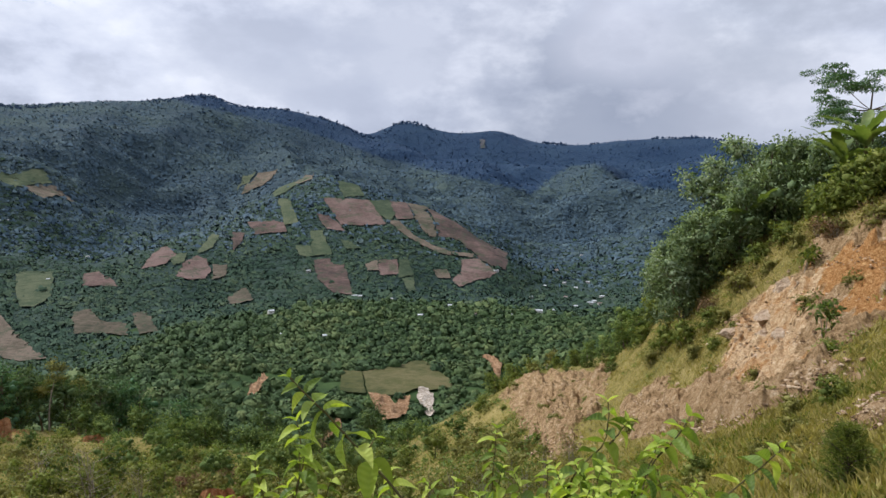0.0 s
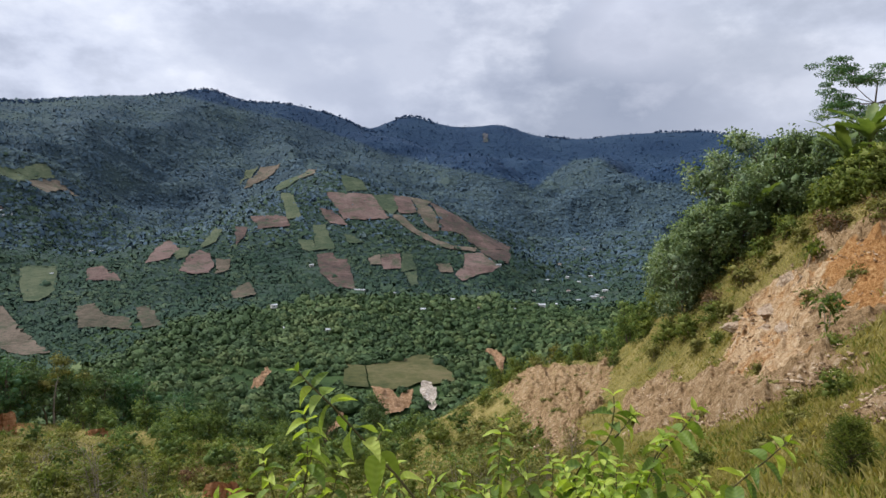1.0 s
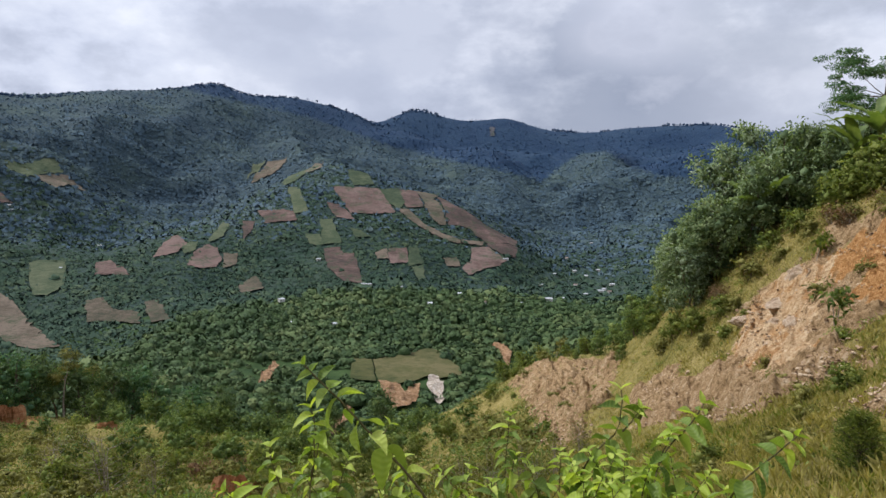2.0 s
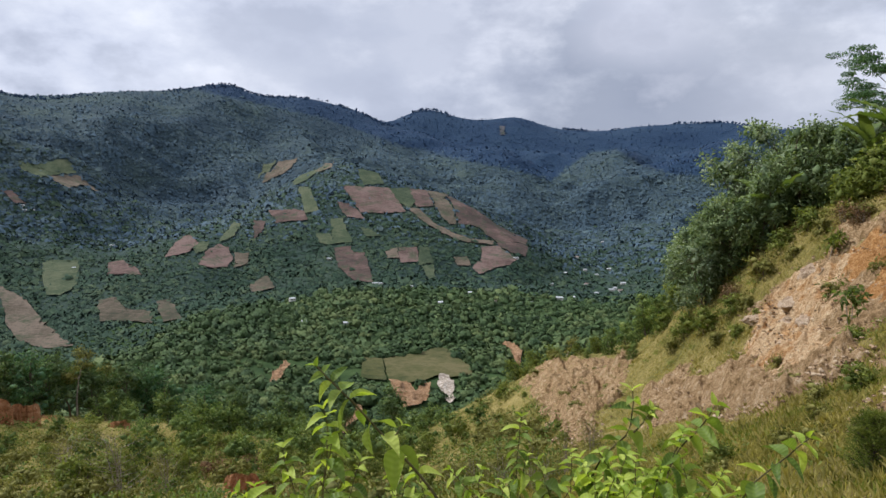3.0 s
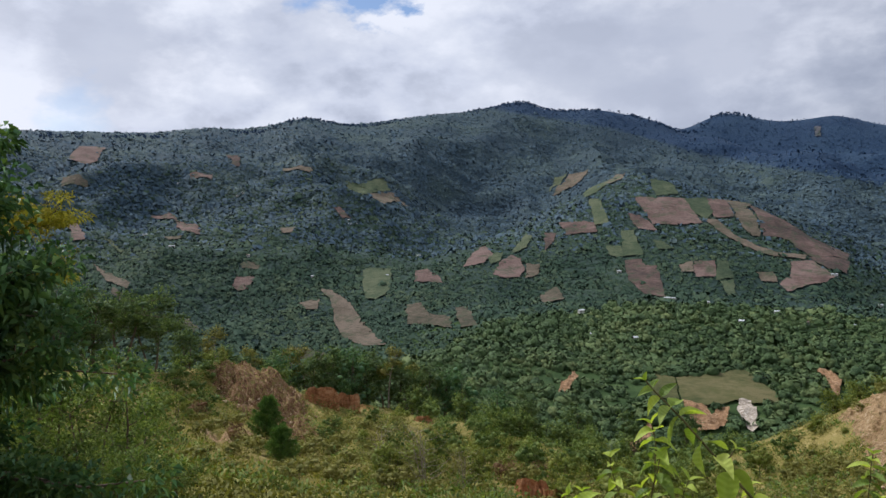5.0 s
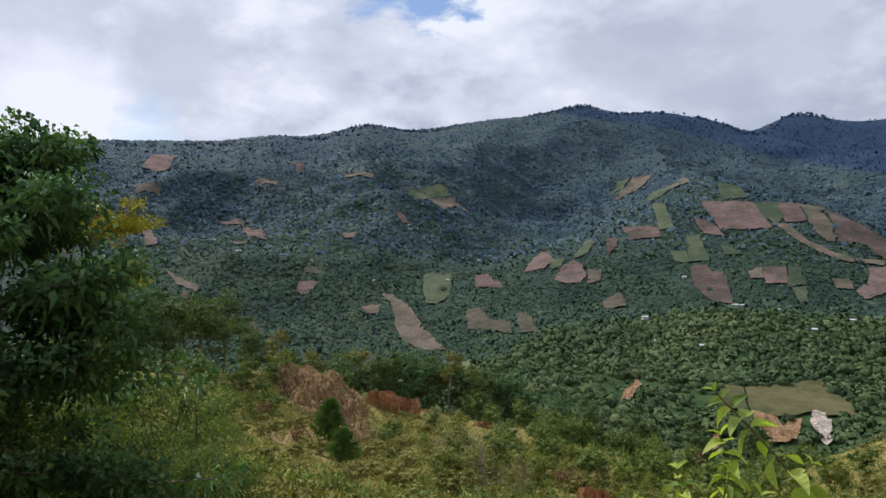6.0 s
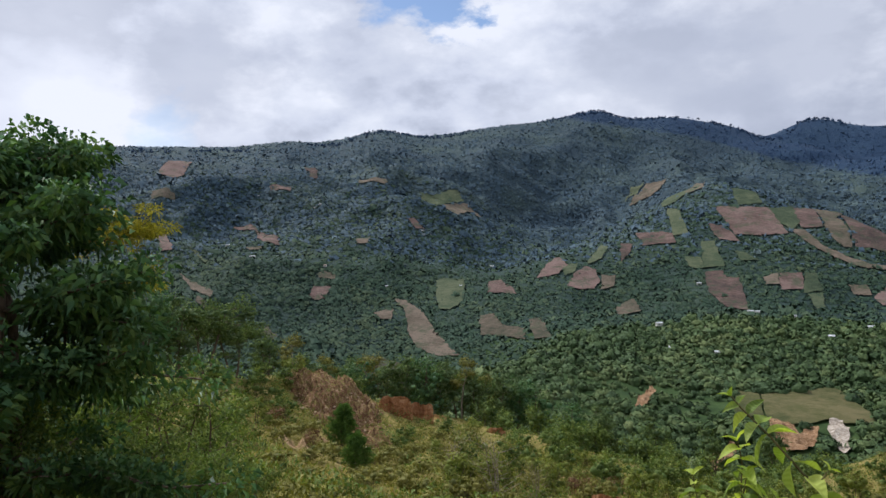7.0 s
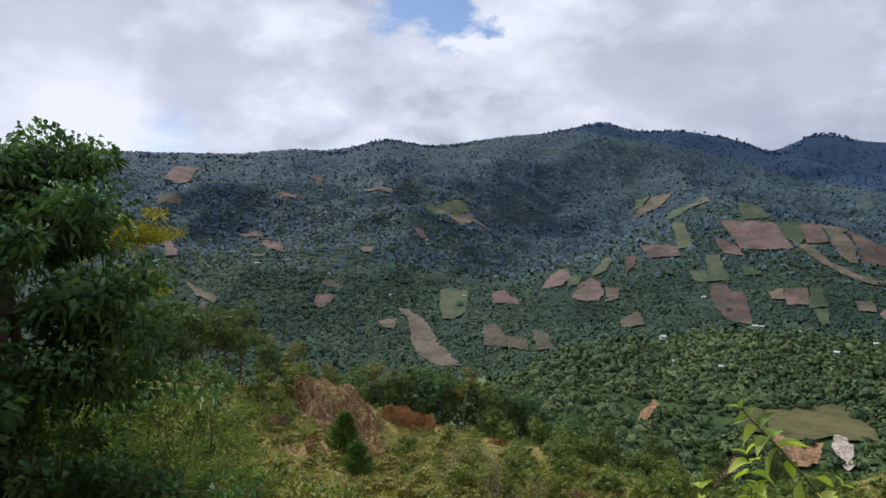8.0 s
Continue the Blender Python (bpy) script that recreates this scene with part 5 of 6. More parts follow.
plant("slender_tree", "thin pale-trunked tree with a sparse crown", "tree", at(-8.1, 105, 0, 1, 0.2), 121, 6.5, 1.1, 3.4, 1, 9, 0.24, 420, L_OLIVE, M_PALEBARK, 0.10, 0.5)
k2 = plant("shrub", "dark green leafy shrub beside bare earth", "shrub", at(-12.9, 70, 0, 1, 0.2), 122, 3.6, 1.3, 0.3, 4, 8, 0.2, 2200, L_SHRUB, M_BARK, 0.05, 0.5, group="shrubs on the knoll")
row_of(k2, "shrubs on the knoll", (-14.3, 62, 1.0), (-13.8, 68, 0.9), (-11.5, 84, 0.9), (-15.2, 58, 0.8), (-9.8, 78, 0.35), (-13.2, 57, 0.4))
k3 = plant("weedy_shrub", "straggling shrub with bare twigs and dull leaves", "shrub", at(-5.5, 27, 0, 1, 0.1), 123, 2.6, 1.0, 0.5, 5, 7, 0.14, 700, L_OLIVE, M_PALEBARK, 0.03, 0.35, bare=0.2, core=0, group="straggling shrubs")
row_of(k3, "straggling shrubs", (-8.2, 30, 0.9), (-3.0, 31, 1.0), (-1.0, 36, 1.1), (-6.6, 24, 0.7), (-10.2, 36, 0.8), (1.0, 40, 1.0))

# ---- home slope, middle and left ----
s1 = plant("shrub", "round light green shrub on the grassy slope", "shrub", at(10, 66, 0, 1, 0.2), 130, 3.0, 1.9, 0.2, 2, 7, 0.23, 860, L_LIGHT, M_BARK, 0.05, 0.58, core=32, group="shrubs on the slope")
s2 = plant("shrub", "dark green spreading shrub on the slope", "shrub", at(14, 74, 0, 1, 0.2), 131, 3.4, 2.1, 0.2, 2, 7, 0.23, 900, L_SHRUB, M_BARK, 0.05, 0.62, core=32, group="shrubs on the slope")
s3 = plant("shrub", "low olive scrub in dry grass", "shrub", at(20, 60, 0, 1, 0.2), 132, 1.7, 1.6, 0.1, 2, 7, 0.18, 640, L_OLIVE, M_BARK, 0.03, 0.48, core=24, group="shrubs on the slope")
row_of(s1, "shrubs on the slope", (6, 60, 0.9), (13, 60, 0.8), (3, 66, 0.9), (17.5, 76, 1.0), (21, 88, 1.0), (12, 84, 1.1), (8, 76, 1.0), (24, 70, 0.7), (45, 62, 0.8), (28, 84, 0.8), (31, 66, 0.6), (42, 88, 1.0), (0.5, 70, 0.9), (5, 48, 0.7), (15, 45, 0.6), (11, 52, 0.8))
row_of(s2, "shrubs on the slope", (10.6, 92, 1.2), (5.4, 84, 1.1), (18.4, 92, 1.2), (1.5, 78, 1.0), (23, 98, 1.3), (27, 100, 1.2), (7.2, 92, 1.0), (15.4, 98, 1.2), (45, 78, 1.1), (48, 66, 1.1), (47, 50, 0.9), (12.6, 96, 1.2), (20.6, 102, 1.3), (-1, 74, 0.8), (42.8, 72, 0.8))
row_of(s3, "shrubs on the slope", (26, 58, 1.0), (30, 52, 0.9), (33, 60, 1.0), (36, 50, 0.9), (40, 46, 0.9), (43, 54, 1.0), (23, 50, 0.9), (18, 52, 1.0), (28, 44, 0.8), (38, 58, 0.8), (41, 66, 1.0), (35, 70, 0.8), (12, 42, 0.8), (7, 42, 0.8), (21, 42, 0.7), (33, 42, 0.8), (44, 40, 0.8), (25, 38, 0.7), (16, 36, 0.7), (31, 36, 0.7), (0, 46, 0.9), (38, 38, 0.7), (4, 36, 0.7), (29.5, 74, 0.9), (24, 80, 0.9), (46, 46, 0.9), (44, 30, 0.6))
def strew(proto, group, n, a0, a1, d0, d1, s0, s1, seed):
    """More copies, strewn over a stretch of the slope."""
    rng = np.random.default_rng(seed)
    places = [(rng.uniform(a0, a1), math.exp(rng.uniform(math.log(d0), math.log(d1))), rng.uniform(s0, s1)) for _ in range(n)]
    clear = [max(blob(np.array([a]), np.array([d]), OCHRE)[0], red_mask(np.array([a]), np.array([d]))[0]) < 0.3 and not (31 < a < 42.5 and 66 < d < 97) for a, d, _ in places]
    row_of(proto, group, *[q for q, ok in zip(places, clear) if ok])


strew(s2, "shrubs on the slope", 34, 1, 35, 58, 104, 0.7, 1.25, 901)
strew(s1, "shrubs on the slope", 26, 1, 36, 42, 100, 0.6, 1.05, 902)
strew(s3, "shrubs on the slope", 28, 0, 37, 30, 90, 0.7, 1.2, 903)
strew(s2, "shrubs on the slope", 12, 36, 58, 74, 100, 0.6, 1.1, 904)
strew(s3, "shrubs on the slope", 10, 37, 47, 32, 74, 0.5, 0.8, 905)
strew(s3, "shrubs on the slope", 18, -8, 0, 44, 88, 0.5, 0.9, 906)
row_of(s3, "shrubs on the slope", (33.6, 72, 0.9), (32.6, 66, 0.8), (31, 80, 0.8), (33.8, 62, 0.7), (30.6, 68, 0.8), (37.6, 74, 0.35), (36.2, 82, 0.4), (39.4, 84, 0.4), (40.6, 92, 0.8), (38.8, 93, 0.7))
row_of(s2, "shrubs on the slope", (41.6, 93, 0.8), (40.0, 95, 0.9), (38.4, 95, 0.9), (37.0, 93, 0.8), (42.8, 86, 0.7), (43.4, 80, 0.7), (33.4, 78, 0.7), (34.0, 70, 0.6))
strew(s3, "shrubs on the slope", 12, -12, -3, 44, 72, 0.25, 0.45, 909)
strew(u1, "bushes on the bank", 12, -14, -4, 44, 76, 0.25, 0.5, 910)
strew(u2, "bushes on the bank", 16, -30, -10, 19, 38, 0.3, 0.6, 907)
strew(u1, "bushes on the bank", 14, -30, -3, 19, 60, 0.3, 0.6, 908)
c1 = plant("ridge_tree", "dark flat-topped tree on the ridge edge", "tree", at(46.6, 88, 0, 1, 0.2), 140, 8.6, 4.6, 4.2, 2, 12, 0.32, 3700, L_RIDGE, M_BARK, 0.16, 1.0, 0.35, 0.2, core=40, group="trees on the ridge edge")
c2 = plant("ridge_tree", "round dark green tree on the ridge edge", "tree", at(30.6, 104, 0, 1, 0.2), 141, 7.6, 3.3, 1.6, 2, 14, 0.32, 2500, L_RIDGE, M_BARK, 0.14, 0.95, core=36, group="trees on the ridge edge")
c3 = plant("ridge_tree", "deep green heavy-crowned tree on the ridge edge", "tree", at(22.9, 106, 0, 1, 0.2), 142, 8.6, 3.7, 1.2, 2, 15, 0.32, 2900, L_DARK, M_BARK, 0.16, 1.0, core=40, group="trees on the ridge edge")
c4 = plant("ridge_tree", "thin-trunked tree with a small crown", "tree", at(36.2, 104, 0, 1, 0.2), 143, 8.2, 2.2, 4.8, 1, 10, 0.24, 1300, L_OLIVE, M_PALEBARK, 0.12, 0.7, group="trees on the ridge edge")
ridge = "trees on the ridge edge"
row_of(c1, ridge, (48.6, 84, 1.10), (32.6, 106, 0.98), (29.2, 108, 1.04))
row_of(c2, ridge, (33.6, 104, 1.10), (27.8, 106, 0.98), (44.2, 94, 0.91), (25.8, 106, 1.04), (38.2, 106, 1.04), (17.8, 104, 0.91), (14.0, 100, 0.91), (9.8, 100, 0.91), (5.6, 98, 0.91), (35.0, 102, 0.91), (40.8, 102, 0.98), (50.6, 80, 1.04))
row_of(c3, ridge, (31.6, 102, 0.98), (24.4, 108, 1.10), (20.2, 106, 0.85), (37.2, 102, 0.91), (53, 78, 1.04))
row_of(c4, ridge, (35.4, 108, 1.17), (28.9, 104, 1.10), (26.6, 108, 0.98), (42.2, 98, 1.04), (40, 106, 1.04))
pine_plant("young_pine", "young green pine on the eroded slope", at(38.5, 64, 0, 1, 0.1), 150, 4.0, 1.9, 90, L_PINE, M_BARK)
pine_plant("young_pine", "small bushy pine in the scrub", at(37.3, 48, 0, 1, 0.1), 151, 2.7, 1.5, 80, L_PINE, M_BARK)
b1 = plant("bare_shrub", "grey bare-branched shrub with sparse leaves", "shrub", at(26.2, 40, 0, 1, 0.1), 160, 4.6, 2.5, 0.8, 6, 9, 0.16, 900, L_OLIVE, M_PALEBARK, 0.05, 0.45, bare=0.35, core=0, group="bare-branched shrubs")
row_of(b1, "bare-branched shrubs", (29.5, 46, 0.8), (23, 46, 0.7))
r1 = plant("rust_shrub", "reddish dry scrub on the slope", "shrub", at(19.5, 55, 0, 1, 0.1), 161, 1.8, 1.8, 0.1, 6, 6, 0.15, 1200, L_DRY, M_BARK, 0.03, 0.5, group="dry scrub")
row_of(r1, "dry scrub", (38.8, 70, 0.8), (40.8, 62, 0.8), (35.8, 62, 0.7), (43.6, 66, 0.8), (17, 64, 0.9))

# ---- left: the big dark tree and the bushes under it ----
plant("big_tree", "large dark glossy-leaved tree beside the track", "tree", at(61.5, 14.5, 0, 1, 0.3), 170, 9.0, 3.8, 3.0, 2, 34, 0.19, 33000, L_DARK, M_BARK, 0.17, 0.62, 0.7, 0.06, 0.9, 0.4, core=0, taper=0.5)
plant("yellow_tree", "small tree with feathery yellow-green foliage", "tree", at(54.2, 22, 0, 1, 0.3), 171, 10.2, 2.6, 8.4, 1, 14, 0.12, 6500, L_YELLOW, M_BARK, 0.09, 0.45, 0.35, 0.14, 0.9, 0.3, 0.3, core=0)
lb = plant("large_bush", "tall green bush under the big tree", "bush", at(50.5, 24, 0, 1, 0.3), 172, 5.6, 2.4, 0.4, 4, 8, 0.16, 5200, L_SHRUB, M_BARK, 0.07, 0.62, core=0, group="bushes under the big tree")
ld = plant("large_bush", "dark green bush under the big tree", "bush", at(57.5, 19, 0, 1, 0.3), 173, 4.6, 2.2, 0.3, 4, 8, 0.16, 4800, L_SHRUB, M_BARK, 0.07, 0.62, core=0, group="bushes under the big tree")
row_of(lb, "bushes under the big tree", (54.5, 26, 1.0), (48.0, 27, 0.75), (60, 23, 1.0), (46.2, 23, 0.5))
row_of(ld, "bushes under the big tree", (53, 18, 0.7), (61, 17, 0.9), (49.6, 19.5, 0.6), (56, 30, 1.1), (63, 14, 0.7))

# ---- shrubs at the edge of the track, close to the camera ----
def leaf_mesh(k, material):
    v, f = big_leaf(1.0, 0.43 + 0.05 * (k % 3), (0.25, 0.6, 1.0, 0.45, 1.35, 0.8)[k], 0.10, k + 3, 8)
    return mesh_from("leaf", v, f, material, True)


L_MATURE = broad_leaf_material("mature_shrub_leaves", (0.08, 0.14, 0.022), (0.17, 0.25, 0.045), (0.31, 0.385, 0.085), 0.4)
LEAVES_YOUNG = [leaf_mesh(k, L_YOUNG) for k in range(6)]
LEAVES_MATURE = [leaf_mesh(k, L_MATURE) for k in range(6)]


def put_leaf(root, rng, where, way, size, young):
    me = (LEAVES_YOUNG if young else LEAVES_MATURE)[rng.integers(0, 6)]
    leaf = part("leaf", me, root)
    x = Vector(way).normalized()
    up = Vector((rng.normal() * 0.35, rng.normal() * 0.35, 1.0))
    y = up.cross(x).normalized()
    z = x.cross(y)
    m = Matrix((x, y, z)).transposed().to_4x4()
    leaf.matrix_local = Matrix.Translation(where) @ m @ Matrix.Diagonal((size, size * rng.uniform(0.85, 1.1), size, 1))


def shoot(root, rng, points, thick, pairs, leaf, young=0.35, droop=0.35):
    """A leafy stem, given from its tip down; pairs of leaves grow along its upper part, small and upright at the tip."""
    p = np.array(points, float)
    seg = np.linalg.norm(np.diff(p, axis=0), axis=1)
    run = np.concatenate([[0], np.cumsum(seg)])
    fine = np.linspace(0, run[-1], max(8, int(run[-1] / 0.03)))
    q = np.stack([np.interp(fine, run, p[:, k]) for k in range(3)], -1)
    q[1:-1] = (q[:-2] + 2 * q[1:-1] + q[2:]) / 4
    q += rng.normal(size=q.shape) * 0.0012
    part("stem", mesh_from("stem", *tube(q, np.interp(fine, (0, run[-1]), (thick * 0.35, thick)), 7), M_STEM, True), root)
    gap = leaf * 0.34
    for k in range(pairs):
        s = gap * k * (0.75 + 0.05 * k)
        if s > run[-1] - 0.04:
            break
        where = np.array([np.interp(s, fine, q[:, i]) for i in range(3)])
        below = np.array([np.interp(s + 0.02, fine, q[:, i]) for i in range(3)])
        along = norm(where - below)
        a = k * 1.75 + rng.uniform(-0.5, 0.5)
        ref = norm(np.cross(along, [0.3, 1, 0.2]))
        out = ref * math.cos(a) + np.cross(along, ref) * math.sin(a)
        size = 1.05 * leaf * min(1.0, 0.5 + 0.17 * k) * rng.uniform(0.8, 1.15)
        for sgn in (1, -1):
            if k > 2 and rng.random() < 0.12:
                continue
            rise = 0.9 if k == 0 else max(-0.55, 0.45 - droop * k * 0.4)
            put_leaf(root, rng, where, out * sgn + along * rise + np.array([0, 0, -0.10 * k * droop]), size * rng.uniform(0.85, 1.1), rng.random() < young + (0.6 if k < 2 else 0))


def front_shrub(label, foot, seed, *shoots):
    x, y = foot
    root = thing("leafy_shrub", label, "shrub", Matrix.Identity(4), "shrubs along the track edge")
    rng = np.random.default_rng(seed)
    ground = float(height(x, y)[0]) - 0.05
    for pts, thick, pairs, leaf, young in shoots:
        last = pts[-1]
        tail = [] if len(pts) < 4 and thick < 0.003 else [((last[0] * 2 + x) / 3, (last[1] * 2 + y) / 3, last[2] * 0.55), (x + rng.uniform(-0.05, 0.05), y + rng.uniform(-0.05, 0.05), ground)]
        shoot(root, rng, list(pts) + tail, thick, pairs, leaf, young)


def sprigs(x0, x1, y, z0, z1, n, seed, thick=0.003, leaf=0.065, young=0.5, pairs=6, lean=0.05):
    """Upright shoots side by side along the edge."""
    rng = np.random.default_rng(seed)
    out = []
    for k in range(n):
        x = x0 + (x1 - x0) * (k + rng.uniform(0.1, 0.9)) / n
        yy, z = y + rng.uniform(-0.12, 0.12), rng.uniform(z0, z1)
        out.append(([(x + rng.normal() * lean, yy, z), (x + rng.normal() * lean * 0.5, yy, z - 0.12), (x, yy - 0.02, z - 0.25), (x, yy - 0.03, z - 0.4)], thick, pairs, leaf * rng.uniform(0.8, 1.2), young))
    return out


front_shrub("arching leafy shrub shoot with fresh green leaves", (0.02, 1.62), 301,
            ([(-0.366, 1.723, 1.23), (-0.342, 1.722, 1.201), (-0.305, 1.72, 1.167), (-0.257, 1.715, 1.117), (-0.195, 1.704, 1.055), (-0.126, 1.687, 0.986), (-0.085, 1.672, 0.938), (-0.018, 1.642, 0.863)], 0.0062, 9, 0.088, 0.3),
            ([(-0.16, 1.698, 1.091), (-0.177, 1.689, 1.067), (-0.186, 1.684, 1.055)], 0.0025, 2, 0.05, 0.9),
            ([(-0.132, 1.765, 0.985), (-0.117, 1.752, 0.927), (-0.087, 1.713, 0.831), (-0.06, 1.69, 0.78)], 0.003, 5, 0.065, 0.6))
front_shrub("leafy green shrub at the track edge", (-0.36, 1.68), 302,
            ([(-0.356, 1.748, 1.118), (-0.349, 1.734, 1.059), (-0.34, 1.72, 1.009), (-0.353, 1.694, 0.946), (-0.349, 1.658, 0.856)], 0.004, 7, 0.075, 0.5),
            ([(-0.334, 1.723, 1.055), (-0.337, 1.711, 1.012), (-0.351, 1.691, 0.964)], 0.0025, 4, 0.06, 0.6),
            ([(-0.464, 1.749, 1.02), (-0.454, 1.736, 0.975), (-0.43, 1.723, 0.924), (-0.397, 1.695, 0.839)], 0.0035, 6, 0.07, 0.5),
            ([(-0.27, 1.755, 0.982), (-0.28, 1.744, 0.955), (-0.293, 1.724, 0.91), (-0.296, 1.694, 0.84)], 0.003, 5, 0.065, 0.5),
            *sprigs(-0.52, -0.12, 1.74, 0.88, 0.95, 7, 11))
front_shrub("shrub with drooping dark leaves at the track edge", (0.36, 1.86), 303,
            ([(0.45, 1.941, 1.116), (0.447, 1.933, 1.082), (0.448, 1.924, 1.051), (0.439, 1.916, 1.018), (0.404, 1.912, 0.981), (0.358, 1.909, 0.943), (0.324, 1.89, 0.874), (0.304, 1.85, 0.77)], 0.0052, 9, 0.085, 0.1),
            ([(0.496, 1.908, 1.074), (0.474, 1.905, 1.044), (0.444, 1.903, 1.014)], 0.0028, 4, 0.06, 0.3),
            ([(0.635, 1.832, 1.109), (0.61, 1.828, 1.066), (0.581, 1.827, 1.03), (0.545, 1.828, 0.998), (0.514, 1.819, 0.945), (0.49, 1.78, 0.83)], 0.005, 9, 0.078, 0.1),
            ([(0.549, 1.818, 1.04), (0.533, 1.812, 1.006), (0.509, 1.8, 0.952)], 0.0028, 5, 0.065, 0.4))
front_shrub("dense bright yellow-green shrub at the track edge", (0.42, 1.72), 304, *sprigs(0.27, 0.6, 1.76, 0.90, 0.985, 22, 12, 0.003, 0.055, 0.8, 8))
front_shrub("slanting leafy shoot over dry grass", (0.58, 1.6), 305,
            ([(0.786, 1.649, 1.079), (0.75, 1.655, 1.044), (0.713, 1.659, 1.009), (0.669, 1.664, 0.972), (0.629, 1.66, 0.922), (0.596, 1.641, 0.85)], 0.0048, 8, 0.075, 0.35),
            *sprigs(0.62, 0.95, 1.68, 0.86, 0.92, 6, 13, 0.003, 0.06, 0.7, 6))
front_shrub("weedy green stems at the track edge", (0.12, 1.9), 306,
            ([(0.153, 2.013, 1.021), (0.146, 1.995, 0.962), (0.138, 1.977, 0.904), (0.13, 1.951, 0.835), (0.128, 1.912, 0.742)], 0.0035, 9, 0.055, 0.2),
            *sprigs(-0.08, 0.3, 1.9, 0.86, 0.93, 9, 14, 0.003, 0.06, 0.5, 6))


# ---- grass, weeds and undergrowth past counting ----
def make_grass(name, label, n, d0, d1, a0, a1, tall, blades, material, seed, keep_bare=0.55):
    x, y, d, rng = scatter(n, d0, d1, a0, a1, seed)
    az = np.degrees(np.arctan2(-x, y))
    bare = np.maximum(bare_mask(az, d), blob(az, d, OCHRE))
    keep = (rng.random(len(x)) > bare * 1.12) & (fbm(x / 5, y / 5, 3, seed) > -keep_bare)
    x, y = x[keep], y[keep]
    x, y = np.repeat(x, blades), np.repeat(y, blades)
    s = rng.normal(size=(len(x), 2)) * 0.12
    x, y = x + s[:, 0], y + s[:, 1]
    base = np.stack([x, y, height(x, y) - 0.03], -1)
    axis = np.concatenate([s * 2.2 + rng.normal(size=(len(x), 2)) * 0.25, np.ones((len(x), 1))], 1)
    ln = tall * rng.uniform(0.5, 1.3, len(x)) * (1 + 0.4 * fbm(x / 7, y / 7, 2, seed + 5))
    v, f = leaf_blades(base, axis, ln, 0.009 + 0.026 * ln, rng, 0.2)
    tagged(new(name, mesh_from(name, v, f, material)), label, "grass", kind="stuff")


make_grass("dry_grass", "dry yellow grass tufts on the hillside", 9500, 9, 110, -36, 60, 0.38, 6, L_GRASS, 401)
make_grass("green_grass", "fresh green grass tufts on the hillside", 7000, 6, 100, -2, 60, 0.38, 8, L_GREENGRASS, 402, 0.1)
make_grass("bank_grass", "short dry and green grass on the bank", 6500, 17, 64, -34, -5, 0.26, 7, L_GRASS, 404, 0.8)
make_grass("fresh_grass", "fresh green grass on the lower bank", 1500, 8, 40, -36, -8, 0.32, 8, L_GREENGRASS, 403, -0.05)


def make_undergrowth(name, label, n, d0, d1, a0, a1, size, leaves, leaf, material, seed, clear=()):
    """Low tangled growth: clumps of leaves close to the ground."""
    x, y, d, rng = scatter(n, d0, d1, a0, a1, seed)
    az = np.degrees(np.arctan2(-x, y))
    bare = np.maximum(bare_mask(az, d), np.maximum(blob(az, d, OCHRE), blob(az, d, clear)))
    keep = (rng.random(len(x)) > bare * 1.8) & (fbm(x / 9, y / 9, 3, seed) > -0.25)
    x, y = x[keep], y[keep]
    r = size * rng.uniform(0.5, 1.4, len(x))
    k = np.repeat(np.arange(len(x)), leaves)
    dirs = norm(rng.normal(size=(len(k), 3)))
    dirs[:, 2] = np.abs(dirs[:, 2])
    rr = rng.random(len(k)) ** 0.5
    pos = np.stack([x, y, height(x, y) - 0.05], -1)[k] + dirs * (rr * r[k])[:, None] * [1, 1, 0.9]
    ln = leaf * rng.uniform(0.6, 1.3, len(k))
    soft = norm(dirs + [0, 0, 0.2] + rng.normal(size=dirs.shape) * 0.25)
    v, f, soft = leaf_blades(pos, dirs + rng.normal(size=dirs.shape) * 0.5 + [0, 0, 0.3], ln, ln * 0.45, rng, 0.25, 0.3, soft)
    tagged(new(name, mesh_from(name, v, f, material, True, None, soft)), label, "undergrowth", kind="stuff")


OPEN = [(41, 56, 5, 0.25), (37, 44, 4, 0.2)]
make_undergrowth("olive_undergrowth", "tangled olive undergrowth on the slope", 1500, 24, 112, -4, 52, 0.95, 38, 0.27, L_OLIVE, 411, OPEN)
make_undergrowth("green_undergrowth", "tangled green undergrowth on the slope", 1500, 28, 118, -8, 62, 1.05, 38, 0.27, L_SHRUB, 412, OPEN)
make_undergrowth("light_undergrowth", "light green low growth on the slope", 500, 16, 90, -3, 62, 0.7, 70, 0.17, L_LIGHT, 413, OPEN)
make_undergrowth("knoll_scrub", "low olive scrub on the grassy knoll", 420, 46, 96, -12, -1, 0.55, 36, 0.2, L_OLIVE, 415)
make_undergrowth("slope_scrub", "low olive scrub round the eroded slope", 200, 50, 94, 29, 44, 0.6, 36, 0.2, L_OLIVE, 416)
make_undergrowth("bank_weeds", "weeds along the bank and knoll", 260, 16, 90, -36, -3, 0.4, 45, 0.14, L_LIGHT, 414)


